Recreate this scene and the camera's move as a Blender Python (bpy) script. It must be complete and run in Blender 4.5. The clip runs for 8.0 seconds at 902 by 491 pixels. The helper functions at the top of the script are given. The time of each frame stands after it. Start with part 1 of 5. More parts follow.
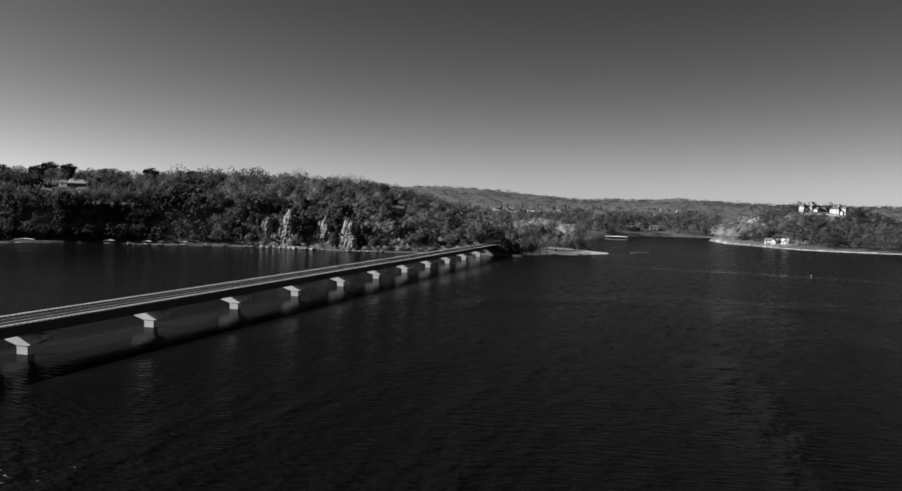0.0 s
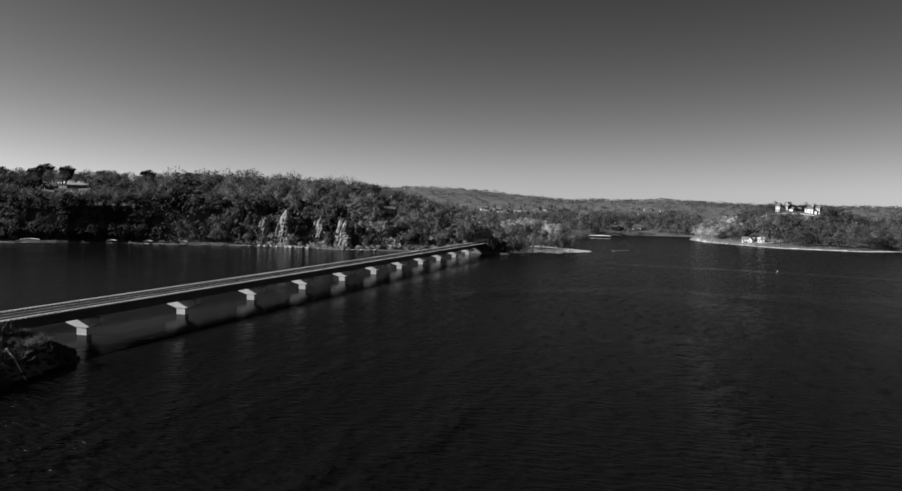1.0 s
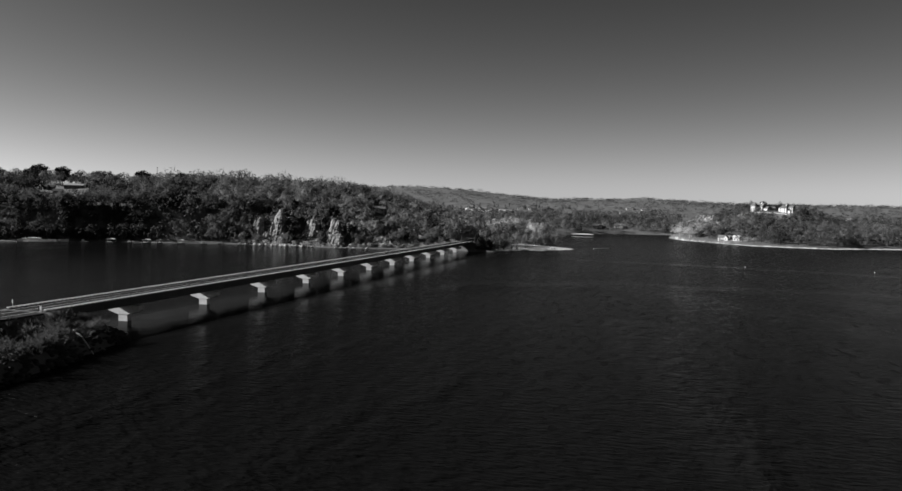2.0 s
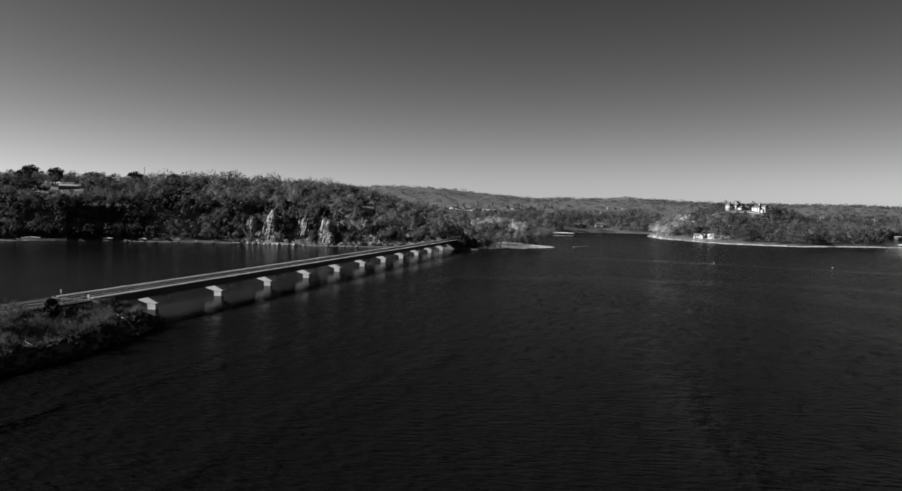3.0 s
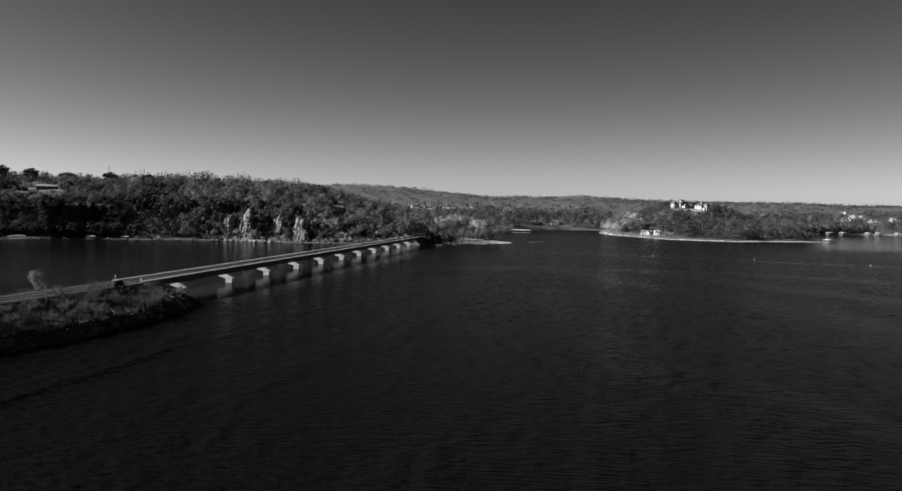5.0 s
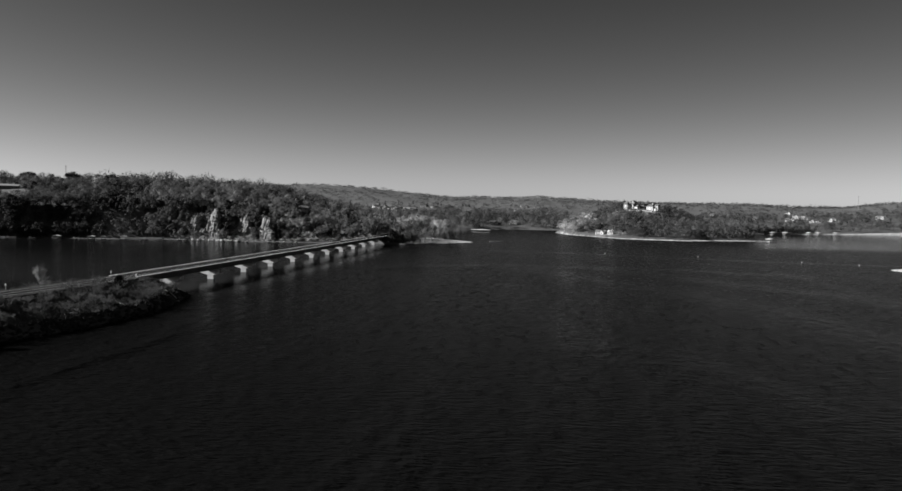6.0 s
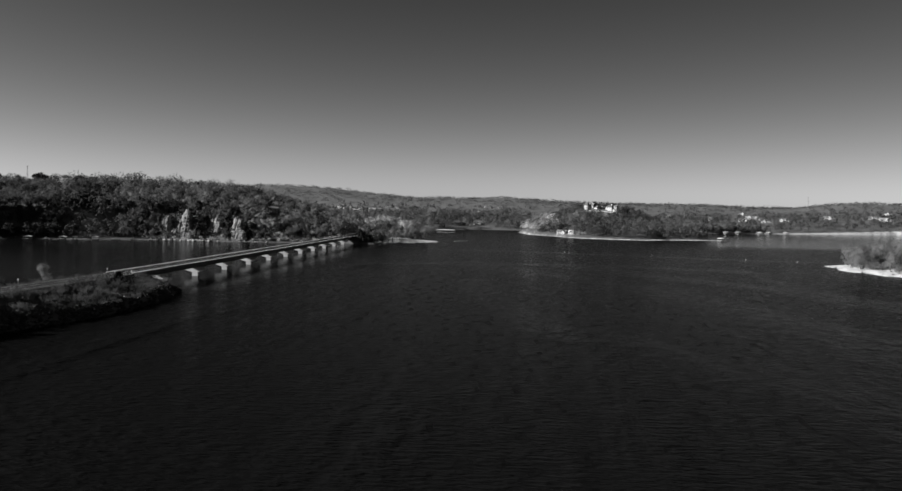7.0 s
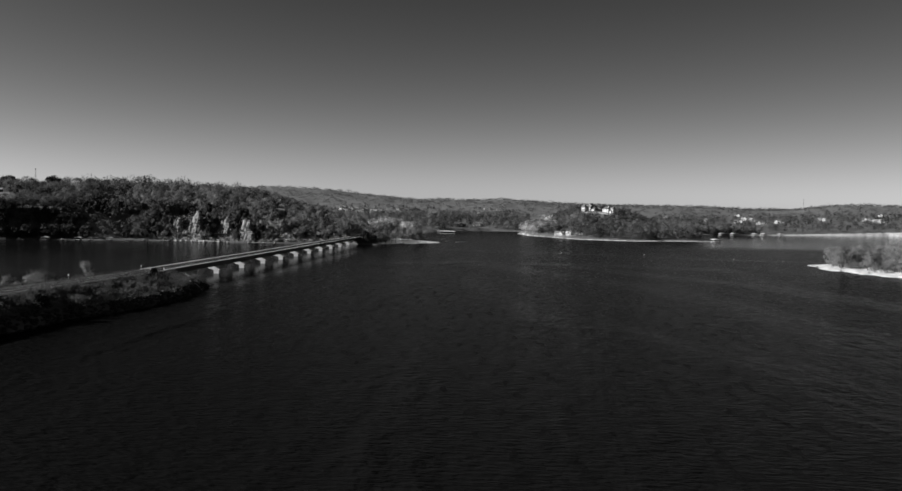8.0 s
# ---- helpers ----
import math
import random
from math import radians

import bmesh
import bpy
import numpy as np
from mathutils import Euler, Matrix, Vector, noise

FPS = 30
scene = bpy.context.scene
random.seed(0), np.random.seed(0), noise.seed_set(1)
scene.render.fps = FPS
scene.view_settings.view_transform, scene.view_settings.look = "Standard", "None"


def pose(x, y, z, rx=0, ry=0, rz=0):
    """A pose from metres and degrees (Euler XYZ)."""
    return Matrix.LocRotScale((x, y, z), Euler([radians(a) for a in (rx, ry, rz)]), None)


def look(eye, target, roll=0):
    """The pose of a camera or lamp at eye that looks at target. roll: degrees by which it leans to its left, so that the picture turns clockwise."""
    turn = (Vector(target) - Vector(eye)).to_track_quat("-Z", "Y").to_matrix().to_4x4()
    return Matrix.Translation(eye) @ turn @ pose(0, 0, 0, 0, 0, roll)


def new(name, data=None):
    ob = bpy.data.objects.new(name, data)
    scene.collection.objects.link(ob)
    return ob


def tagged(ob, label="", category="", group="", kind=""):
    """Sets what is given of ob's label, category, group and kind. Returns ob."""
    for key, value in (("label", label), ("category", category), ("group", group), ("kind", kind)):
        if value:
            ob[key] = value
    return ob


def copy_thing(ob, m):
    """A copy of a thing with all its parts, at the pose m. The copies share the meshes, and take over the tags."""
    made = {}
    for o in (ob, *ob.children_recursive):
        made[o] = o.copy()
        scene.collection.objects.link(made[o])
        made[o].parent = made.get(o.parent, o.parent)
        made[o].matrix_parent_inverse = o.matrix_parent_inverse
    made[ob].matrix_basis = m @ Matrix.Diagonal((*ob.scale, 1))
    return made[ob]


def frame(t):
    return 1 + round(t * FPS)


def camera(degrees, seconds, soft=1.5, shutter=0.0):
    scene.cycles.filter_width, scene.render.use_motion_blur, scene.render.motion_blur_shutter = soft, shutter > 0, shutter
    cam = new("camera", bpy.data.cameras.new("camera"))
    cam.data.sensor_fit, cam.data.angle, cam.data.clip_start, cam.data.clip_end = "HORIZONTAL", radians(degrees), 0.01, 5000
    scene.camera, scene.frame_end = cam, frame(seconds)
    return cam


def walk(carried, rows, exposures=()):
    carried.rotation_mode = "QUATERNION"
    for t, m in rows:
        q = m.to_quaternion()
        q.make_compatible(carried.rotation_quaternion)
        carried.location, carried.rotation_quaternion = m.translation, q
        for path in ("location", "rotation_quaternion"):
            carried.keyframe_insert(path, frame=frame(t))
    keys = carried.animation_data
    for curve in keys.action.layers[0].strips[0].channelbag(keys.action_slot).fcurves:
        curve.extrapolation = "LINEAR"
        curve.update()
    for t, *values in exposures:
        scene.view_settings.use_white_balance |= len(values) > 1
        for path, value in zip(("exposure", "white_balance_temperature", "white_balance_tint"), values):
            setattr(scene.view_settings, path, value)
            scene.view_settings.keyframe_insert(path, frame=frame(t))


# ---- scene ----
cam = camera(64.5, 8.0, soft=1.5)
PATH = [
    (0, (-0.581, 2.687, 28.852), (-1.178, 4.593, 28.759), 1.3),
    (0.5, (2.145, -9.412, 28.876), (1.563, -7.5, 28.783), 1.2),
    (1, (4.649, -21.319, 28.908), (4.086, -19.402, 28.816), 1.2),
    (1.5, (6.901, -33.398, 29.179), (6.358, -31.476, 29.086), 1.2),
    (3, (13.204, -69.995, 29.626), (12.727, -68.055, 29.531), 1.1),
    (3.5, (14.762, -82.29, 29.644), (14.309, -80.345, 29.549), 1.1),
    (4, (16.07, -94.477, 29.68), (15.642, -92.525, 29.583), 1.1),
    (4.5, (17.28, -105.992, 29.756), (16.88, -104.035, 29.658), 1.0),
    (6, (19.032, -142.915, 30.588), (18.782, -140.933, 30.491), 1.1),
    (6.5, (19.285, -155.412, 30.632), (19.105, -153.423, 30.537), 1.1),
    (7, (19.382, -167.759, 30.836), (19.232, -165.767, 30.742), 1.1),
    (7.5, (19.367, -180.272, 31.095), (19.22, -178.28, 31.002), 1.1),
    (8, (19.436, -192.648, 31.175), (19.288, -190.655, 31.085), 1.1),
]
walk(cam, [(t, look(eye, target, roll)) for t, eye, target, roll in PATH], exposures=[(0, 1.31), (4.5, 1.29), (6.5, 1.21), (8, 1.2)])

# ---- sky, sun ----
SUN_EL, SUN_AZ = radians(24), radians(-105)
TO_SUN = Vector((math.sin(SUN_AZ) * math.cos(SUN_EL), math.cos(SUN_AZ) * math.cos(SUN_EL), math.sin(SUN_EL)))
world = bpy.data.worlds.new("sky")
scene.world = world
world.use_nodes = True
wn, wl = world.node_tree.nodes, world.node_tree.links
sky = wn.new("ShaderNodeTexSky")
sky.sky_type, sky.sun_disc = "NISHITA", False
sky.sun_elevation, sky.sun_rotation = SUN_EL, SUN_AZ % (2 * math.pi)
sky.air_density, sky.dust_density, sky.ozone_density = 1.0, 0.6, 1.0
split = wn.new("ShaderNodeSeparateColor")          # black-and-white film behind a deep red filter
wl.new(sky.outputs[0], split.inputs[0])
film = wn.new("ShaderNodeMath")
film.operation, film.inputs[1].default_value = "MULTIPLY_ADD", -0.33
wl.new(split.outputs[2], film.inputs[0])
wl.new(split.outputs[0], film.inputs[2])
floor_ = wn.new("ShaderNodeMath")
floor_.operation, floor_.inputs[1].default_value = "MAXIMUM", 0.05
wl.new(film.outputs[0], floor_.inputs[0])
wl.new(floor_.outputs[0], wn["Background"].inputs[0])
wn["Background"].inputs[1].default_value = 0.051
sun = new("sun", bpy.data.lights.new("sun", "SUN"))
sun.data.energy, sun.data.angle, sun.data.color = 4.7, radians(0.5), (1, 1, 1)
sun.matrix_world = look(TO_SUN * 300, (0, 0, 0))


# ---- materials: greys of a black-and-white film ----
def grey(v):
    return (v, v, v, 1)


def mat(name, lo, hi, rough=0.9, fine=1.0, coarse=0.1, bump=0.0, per_object=0.0, metal=0.0, stretch=(1, 1, 1), tone=False):
    """Grain at two scales between the greys lo and hi, fine relief, and a spread from piece to piece."""
    m = bpy.data.materials.new(name)
    m.use_nodes = True
    n, l = m.node_tree.nodes, m.node_tree.links
    b = n["Principled BSDF"]
    b.inputs["Roughness"].default_value = rough
    b.inputs["Metallic"].default_value = metal
    b.inputs["Specular IOR Level"].default_value = 0.25
    at = n.new("ShaderNodeNewGeometry")
    mp = n.new("ShaderNodeMapping")
    mp.inputs["Scale"].default_value = stretch
    l.new(at.outputs["Position"], mp.inputs["Vector"])
    nf, nc = n.new("ShaderNodeTexNoise"), n.new("ShaderNodeTexNoise")
    nf.inputs["Scale"].default_value, nf.inputs["Detail"].default_value = fine, 6
    nc.inputs["Scale"].default_value, nc.inputs["Detail"].default_value = coarse, 3
    for x in (nf, nc):
        l.new(mp.outputs[0], x.inputs["Vector"])
    add = n.new("ShaderNodeMath")
    add.operation = "MULTIPLY_ADD"
    add.inputs[1].default_value = 0.5
    half = n.new("ShaderNodeMath")
    half.operation = "MULTIPLY"
    half.inputs[1].default_value = 0.5
    l.new(nc.outputs[0], half.inputs[0])
    l.new(nf.outputs[0], add.inputs[0])
    l.new(half.outputs[0], add.inputs[2])
    last = add.outputs[0]
    if per_object:
        info = n.new("ShaderNodeObjectInfo")
        po = n.new("ShaderNodeMath")
        po.operation = "MULTIPLY_ADD"
        po.inputs[1].default_value = per_object
        l.new(info.outputs["Random"], po.inputs[0])
        l.new(last, po.inputs[2])
        sub = n.new("ShaderNodeMath")
        sub.operation = "SUBTRACT"
        sub.inputs[1].default_value = per_object / 2
        l.new(po.outputs[0], sub.inputs[0])
        last = sub.outputs[0]
    rng = n.new("ShaderNodeMapRange")
    rng.inputs["From Min"].default_value, rng.inputs["From Max"].default_value = 0.3, 0.7
    rng.inputs["To Min"].default_value, rng.inputs["To Max"].default_value = lo, hi
    l.new(last, rng.inputs["Value"])
    last = rng.outputs[0]
    if tone:                                   # each plant of a joined mesh has its own tone
        own, times = n.new("ShaderNodeAttribute"), n.new("ShaderNodeMath")
        own.attribute_name, times.operation = "tone", "MULTIPLY"
        l.new(last, times.inputs[0])
        l.new(own.outputs["Fac"], times.inputs[1])
        last = times.outputs[0]
    l.new(last, b.inputs["Base Color"])
    if bump:
        bp = n.new("ShaderNodeBump")
        bp.inputs["Strength"].default_value, bp.inputs["Distance"].default_value = 0.8, bump
        l.new(nf.outputs[0], bp.inputs["Height"])
        l.new(bp.outputs[0], b.inputs["Normal"])
    return m


CONCRETE = mat("weathered_concrete", 0.34, 0.5, 0.85, 1.6, 0.25, 0.01, 0.1)
GIRDER = mat("dark_weathering_steel", 0.035, 0.075, 0.7, 2.0, 0.2, 0.0, 0.1)
PARAPET = mat("pale_parapet_concrete", 0.5, 0.72, 0.85, 2.0, 0.12, 0.01, 0.15)
# kerb beams and abutments: a much darker grey than the parapets
CURB = mat("dark_curb_concrete", 0.05, 0.11, 0.9, 2.0, 0.3, 0.01)
ASPHALT = mat("asphalt", 0.003, 0.007, 0.95, 4.0, 0.15, 0.01)
GRAVEL = mat("dark_shoulder_gravel", 0.012, 0.035, 0.95, 3.0, 0.3, 0.02)
PAINT = mat("worn_road_paint", 0.3, 0.52, 0.7, 5.0, 0.5)
ROCK = mat("limestone", 0.04, 0.27, 0.95, 0.4, 0.1, 0.4, 0.25, 0.0, (1, 1, 2.6))
BOULDER = mat("pale_boulder", 0.1, 0.42, 0.95, 0.9, 0.2, 0.1, 0.5)
RIPRAP = mat("dark_riprap", 0.012, 0.06, 0.95, 0.9, 0.2, 0.1, 0.5)
WOOD = mat("bleached_driftwood", 0.4, 0.7, 0.85, 3.0, 0.5)
BARK = mat("grey_bark", 0.05, 0.11, 0.95, 3.0, 0.07)
TWIG = mat("bare_twigs", 0.04, 0.15, 0.95, 0.3, 0.03, 0.0, 0.5)
WOODS = mat("leafless_woods", 0.045, 0.14, 0.95, 0.2, 0.012, 0.0, 0.0, tone=True)
WOODS_PALE = mat("pale_leafless_woods", 0.2, 0.42, 0.95, 0.2, 0.012, 0.0, 0.0, tone=True)
EVERGREEN = mat("evergreen_woods", 0.02, 0.045, 0.95, 0.2, 0.02, 0.0, 0.0, tone=True)
TWIG_PALE = mat("pale_bare_twigs", 0.1, 0.25, 0.95, 0.3, 0.05, 0.0, 0.3)
NEEDLE = mat("dark_evergreen", 0.012, 0.035, 0.9, 0.3, 0.06, 0.0, 0.3)
TWIG_DARK = mat("dark_bare_twigs", 0.035, 0.11, 0.95, 0.3, 0.05, 0.0, 0.4)
GRASS = mat("dry_winter_grass", 0.025, 0.08, 0.95, 1.2, 0.15)
WHITE = mat("white_siding", 0.3, 0.5, 0.7, 2.0, 0.4, 0.0, 0.2)
STONEWALL = mat("pale_stone_wall", 0.35, 0.6, 0.85, 1.0, 0.3, 0.0, 0.4)
ROOF = mat("dark_shingles", 0.05, 0.12, 0.9, 2.0, 0.3, 0.0, 0.6)
TIMBER = mat("weathered_timber", 0.08, 0.2, 0.85, 2.0, 0.3, 0.0, 0.3)
SHINGLE = mat("black_shingles", 0.015, 0.04, 0.95, 2.0, 0.3)
ROOF_WORN = mat("weathered_roof", 0.12, 0.24, 0.8, 1.0, 0.2, 0.0, 0.5)
ROOF_PALE = mat("pale_metal_roof", 0.5, 0.72, 0.5, 1.0, 0.2, 0.0, 0.3)
GLASS = mat("dark_window_glass", 0.015, 0.03, 0.08, 1.0, 0.2)
DOORWOOD = mat("brown_door", 0.08, 0.14, 0.6, 3.0, 0.5)
STEEL = mat("grey_mast_steel", 0.15, 0.25, 0.6, 2.0, 0.3)
FLOAT = mat("white_buoy_plastic", 0.55, 0.75, 0.4, 3.0, 0.5)
DECKWOOD = mat("weathered_dock_planks", 0.25, 0.45, 0.85, 2.0, 0.3)


for m in (ASPHALT, GRAVEL):
    m.node_tree.nodes["Principled BSDF"].inputs["Specular IOR Level"].default_value = 0.05


def thin(m, share):
    """Lets light through thin twigs: part of the surface is translucent."""
    n, l = m.node_tree.nodes, m.node_tree.links
    b = n["Principled BSDF"]
    t, mix = n.new("ShaderNodeBsdfTranslucent"), n.new("ShaderNodeMixShader")
    l.new(b.inputs["Base Color"].links[0].from_socket, t.inputs["Color"])
    mix.inputs[0].default_value = share
    l.new(b.outputs[0], mix.inputs[1])
    l.new(t.outputs[0], mix.inputs[2])
    l.new(mix.outputs[0], n["Material Output"].inputs["Surface"])


def ground_material():
    """Leaf litter, with pale sand and dry lawn where the attributes say so."""
    m = mat("leaf_litter", 0.045, 0.11, 0.95, 0.35, 0.03, 0.3)
    n, l = m.node_tree.nodes, m.node_tree.links
    b = n["Principled BSDF"]
    litter = b.inputs["Base Color"].links[0].from_socket
    noise_b = n.new("ShaderNodeTexNoise")
    noise_b.inputs["Scale"].default_value, noise_b.inputs["Detail"].default_value = 0.25, 8
    geo = n.new("ShaderNodeNewGeometry")
    l.new(geo.outputs["Position"], noise_b.inputs["Vector"])
    last = litter
    for key, lo, hi in (("lawn", 0.04, 0.2), ("sand", 0.21, 0.5)):
        a = n.new("ShaderNodeAttribute")
        a.attribute_name = key
        tone = n.new("ShaderNodeMapRange")
        tone.inputs["From Min"].default_value, tone.inputs["From Max"].default_value = 0.3, 0.65
        tone.inputs["To Min"].default_value, tone.inputs["To Max"].default_value = lo, hi
        l.new(noise_b.outputs[0], tone.inputs["Value"])
        mix = n.new("ShaderNodeMix")
        mix.data_type = "RGBA"
        edge = n.new("ShaderNodeMath")
        edge.operation = "MULTIPLY_ADD"
        edge.inputs[1].default_value = 1.0
        l.new(a.outputs["Fac"], edge.inputs[0])
        shift = n.new("ShaderNodeMath")
        shift.operation = "SUBTRACT"
        shift.inputs[1].default_value = 0.5
        l.new(noise_b.outputs[0], shift.inputs[0])
        l.new(shift.outputs[0], edge.inputs[2])
        sharp = n.new("ShaderNodeMapRange")
        sharp.inputs["From Min"].default_value, sharp.inputs["From Max"].default_value = 0.35, 0.65
        l.new(edge.outputs[0], sharp.inputs["Value"])
        l.new(sharp.outputs[0], mix.inputs[0])
        l.new(last, mix.inputs[6])
        l.new(tone.outputs[0], mix.inputs[7])
        last = mix.outputs[2]
    l.new(last, b.inputs["Base Color"])
    return m


def water_material():
    """Dark lake water: wind ripples in the open, calm in the lee and along slicks."""
    m = bpy.data.materials.new("lake_water")
    m.use_nodes = True
    n, l = m.node_tree.nodes, m.node_tree.links
    b = n["Principled BSDF"]
    b.inputs["Base Color"].default_value = grey(0.0034)
    b.inputs["IOR"].default_value = 1.04            # well under water's real 1.33, so that the lake reflects less sky
    geo = n.new("ShaderNodeNewGeometry")

    def noise_at(scale, detail, stretch, turn):
        mp = n.new("ShaderNodeMapping")
        mp.inputs["Scale"].default_value = stretch
        mp.inputs["Rotation"].default_value = (0, 0, radians(turn))
        l.new(geo.outputs["Position"], mp.inputs["Vector"])
        t = n.new("ShaderNodeTexNoise")
        t.inputs["Scale"].default_value, t.inputs["Detail"].default_value = scale, detail
        l.new(mp.outputs[0], t.inputs["Vector"])
        return t.outputs[0]

    def math_node(op, a, c, d=None):
        t = n.new("ShaderNodeMath")
        t.operation = op
        for i, v in enumerate((a, c, d)):
            if v is None:
                continue
            if isinstance(v, (int, float)):
                t.inputs[i].default_value = v
            else:
                l.new(v, t.inputs[i])
        return t.outputs[0]

    ripple = noise_at(1.5, 3, (0.28, 1.0, 1), 4)
    chop = noise_at(0.95, 2, (0.36, 1.0, 1), -7)
    streaks = noise_at(0.035, 3, (1.0, 0.13, 1), -3)
    windy = n.new("ShaderNodeAttribute")
    windy.attribute_name = "windy"
    ruffle = n.new("ShaderNodeMapRange")
    ruffle.interpolation_type = "SMOOTHSTEP"
    ruffle.inputs["From Min"].default_value, ruffle.inputs["From Max"].default_value = 0.46, 0.78
    l.new(math_node("MULTIPLY_ADD", windy.outputs["Fac"], 0.3, math_node("MULTIPLY", streaks, 0.9)), ruffle.inputs["Value"])
    ruffle = ruffle.outputs[0]
    swell = noise_at(0.42, 3, (0.5, 0.9, 1), 6)
    height = math_node("MULTIPLY_ADD", math_node("MULTIPLY", swell, math_node("ADD", ruffle, 0.2)), 1.6, math_node("MULTIPLY_ADD", chop, 1.5, ripple))
    billow = noise_at(0.2, 3, (1.3, 0.6, 1), 5)
    height = math_node("MULTIPLY_ADD", math_node("MULTIPLY", billow, math_node("ADD", ruffle, 0.15)), 4.5, height)
    cells = noise_at(0.38, 3, (1.0, 0.42, 1), 4)
    gust = noise_at(0.011, 3, (0.6, 1.4, 1), 20)
    gust = math_node("SMOOTH_MIN", math_node("MAXIMUM", math_node("MULTIPLY_ADD", gust, 2.2, -0.35), 0.9), 1.0, 0.2)
    calm = n.new("ShaderNodeAttribute")
    calm.attribute_name = "calm"
    open_water = math_node("SUBTRACT", 1.0, calm.outputs["Fac"])
    amount = math_node("MULTIPLY", gust, open_water)
    rough = math_node("MULTIPLY_ADD", math_node("MULTIPLY_ADD", amount, -0.45, math_node("MULTIPLY", open_water, 1.4)), 0.17, 0.05)
    wrinkled = math_node("MULTIPLY", math_node("MULTIPLY_ADD", cells, 0.46, -0.23), open_water)
    rough = math_node("MULTIPLY_ADD", math_node("MULTIPLY", ruffle, open_water), -0.1, rough)
    l.new(math_node("MAXIMUM", math_node("ADD", rough, wrinkled), math_node("MULTIPLY_ADD", open_water, 0.1, 0.03)), b.inputs["Roughness"])
    amount = math_node("MULTIPLY_ADD", amount, 1.0, 0.005)
    bp = n.new("ShaderNodeBump")
    bp.inputs["Distance"].default_value = 0.58
    l.new(height, bp.inputs["Height"])
    l.new(amount, bp.inputs["Strength"])
    l.new(bp.outputs[0], b.inputs["Normal"])
    return m


for m in (WOODS, WOODS_PALE, TWIG, TWIG_PALE, TWIG_DARK):
    thin(m, 0.42)


# ---- mesh helpers ----
class Shape:
    """Vertices and faces put together piece by piece."""

    def __init__(self):
        self.v, self.f = [], []

    def add(self, v, f):
        k = len(self.v)
        self.v += [tuple(p) for p in v]
        self.f += [tuple(i + k for i in q) for q in f]
        return self

    def box(self, x0, x1, y0, y1, z0, z1, top=0.0):
        """A box; top draws the upper face in on all sides."""
        a = top
        return self.add([(x0, y0, z0), (x1, y0, z0), (x1, y1, z0), (x0, y1, z0),
                         (x0 + a, y0 + a, z1), (x1 - a, y0 + a, z1), (x1 - a, y1 - a, z1), (x0 + a, y1 - a, z1)],
                        [(3, 2, 1, 0), (4, 5, 6, 7), (0, 1, 5, 4), (1, 2, 6, 5), (2, 3, 7, 6), (3, 0, 4, 7)])

    def prism(self, outline, y0, y1):
        """An outline in x and z, drawn along y."""
        k = len(outline)
        v = [(x, y0, z) for x, z in outline] + [(x, y1, z) for x, z in outline]
        f = [tuple(range(k)), tuple(range(2 * k - 1, k - 1, -1))]
        f += [(i, i + k, (i + 1) % k + k, (i + 1) % k) for i in range(k)]
        return self.add(v, f)

    def tube(self, points, radii, sides=5):
        ring = []
        pts = [Vector(p) for p in points]
        for i, p in enumerate(pts):
            t = (pts[min(i + 1, len(pts) - 1)] - pts[max(i - 1, 0)]).normalized()
            u = t.orthogonal().normalized()
            w = t.cross(u)
            for s in range(sides):
                a = 2 * math.pi * s / sides
                ring.append(p + (u * math.cos(a) + w * math.sin(a)) * radii[i])
        f = [(i * sides + s, i * sides + (s + 1) % sides, (i + 1) * sides + (s + 1) % sides, (i + 1) * sides + s)
             for i in range(len(pts) - 1) for s in range(sides)]
        f += [tuple(range(sides - 1, -1, -1)), tuple(range((len(pts) - 1) * sides, len(pts) * sides))]
        return self.add(ring, f)

    def data(self, name, material, smooth=False):
        me = bpy.data.meshes.new(name)
        me.from_pydata(self.v, [], self.f)
        me.materials.append(material)
        if smooth:
            me.polygons.foreach_set("use_smooth", [True] * len(me.polygons))
        me.update()
        return me


def part(name, shape, material, parent=None, label="", smooth=False):
    """One mesh object under a thing or a part; shape may be mesh data that is shared."""
    ob = new(name, shape if isinstance(shape, bpy.types.Mesh) else shape.data(name, material, smooth))
    if parent:
        ob.parent = parent
    return tagged(ob, label)


def thing(name, label, category, m=Matrix(), group="", kind=""):
    ob = new(name)
    ob.matrix_world = m
    return tagged(ob, label, category, group, kind)


def array_mesh(name, v, f, material, smooth=False):
    """A mesh from arrays of vertices and triangles."""
    me = bpy.data.meshes.new(name)
    me.vertices.add(len(v))
    me.vertices.foreach_set("co", np.asarray(v, np.float32).ravel())
    me.loops.add(f.size)
    me.loops.foreach_set("vertex_index", f.ravel().astype(np.int32))
    me.polygons.add(len(f))
    me.polygons.foreach_set("loop_start", np.arange(0, f.size, f.shape[1], dtype=np.int32))
    if smooth:
        me.polygons.foreach_set("use_smooth", np.ones(len(f), bool))
    me.materials.append(material)
    me.update(calc_edges=True)
    return me


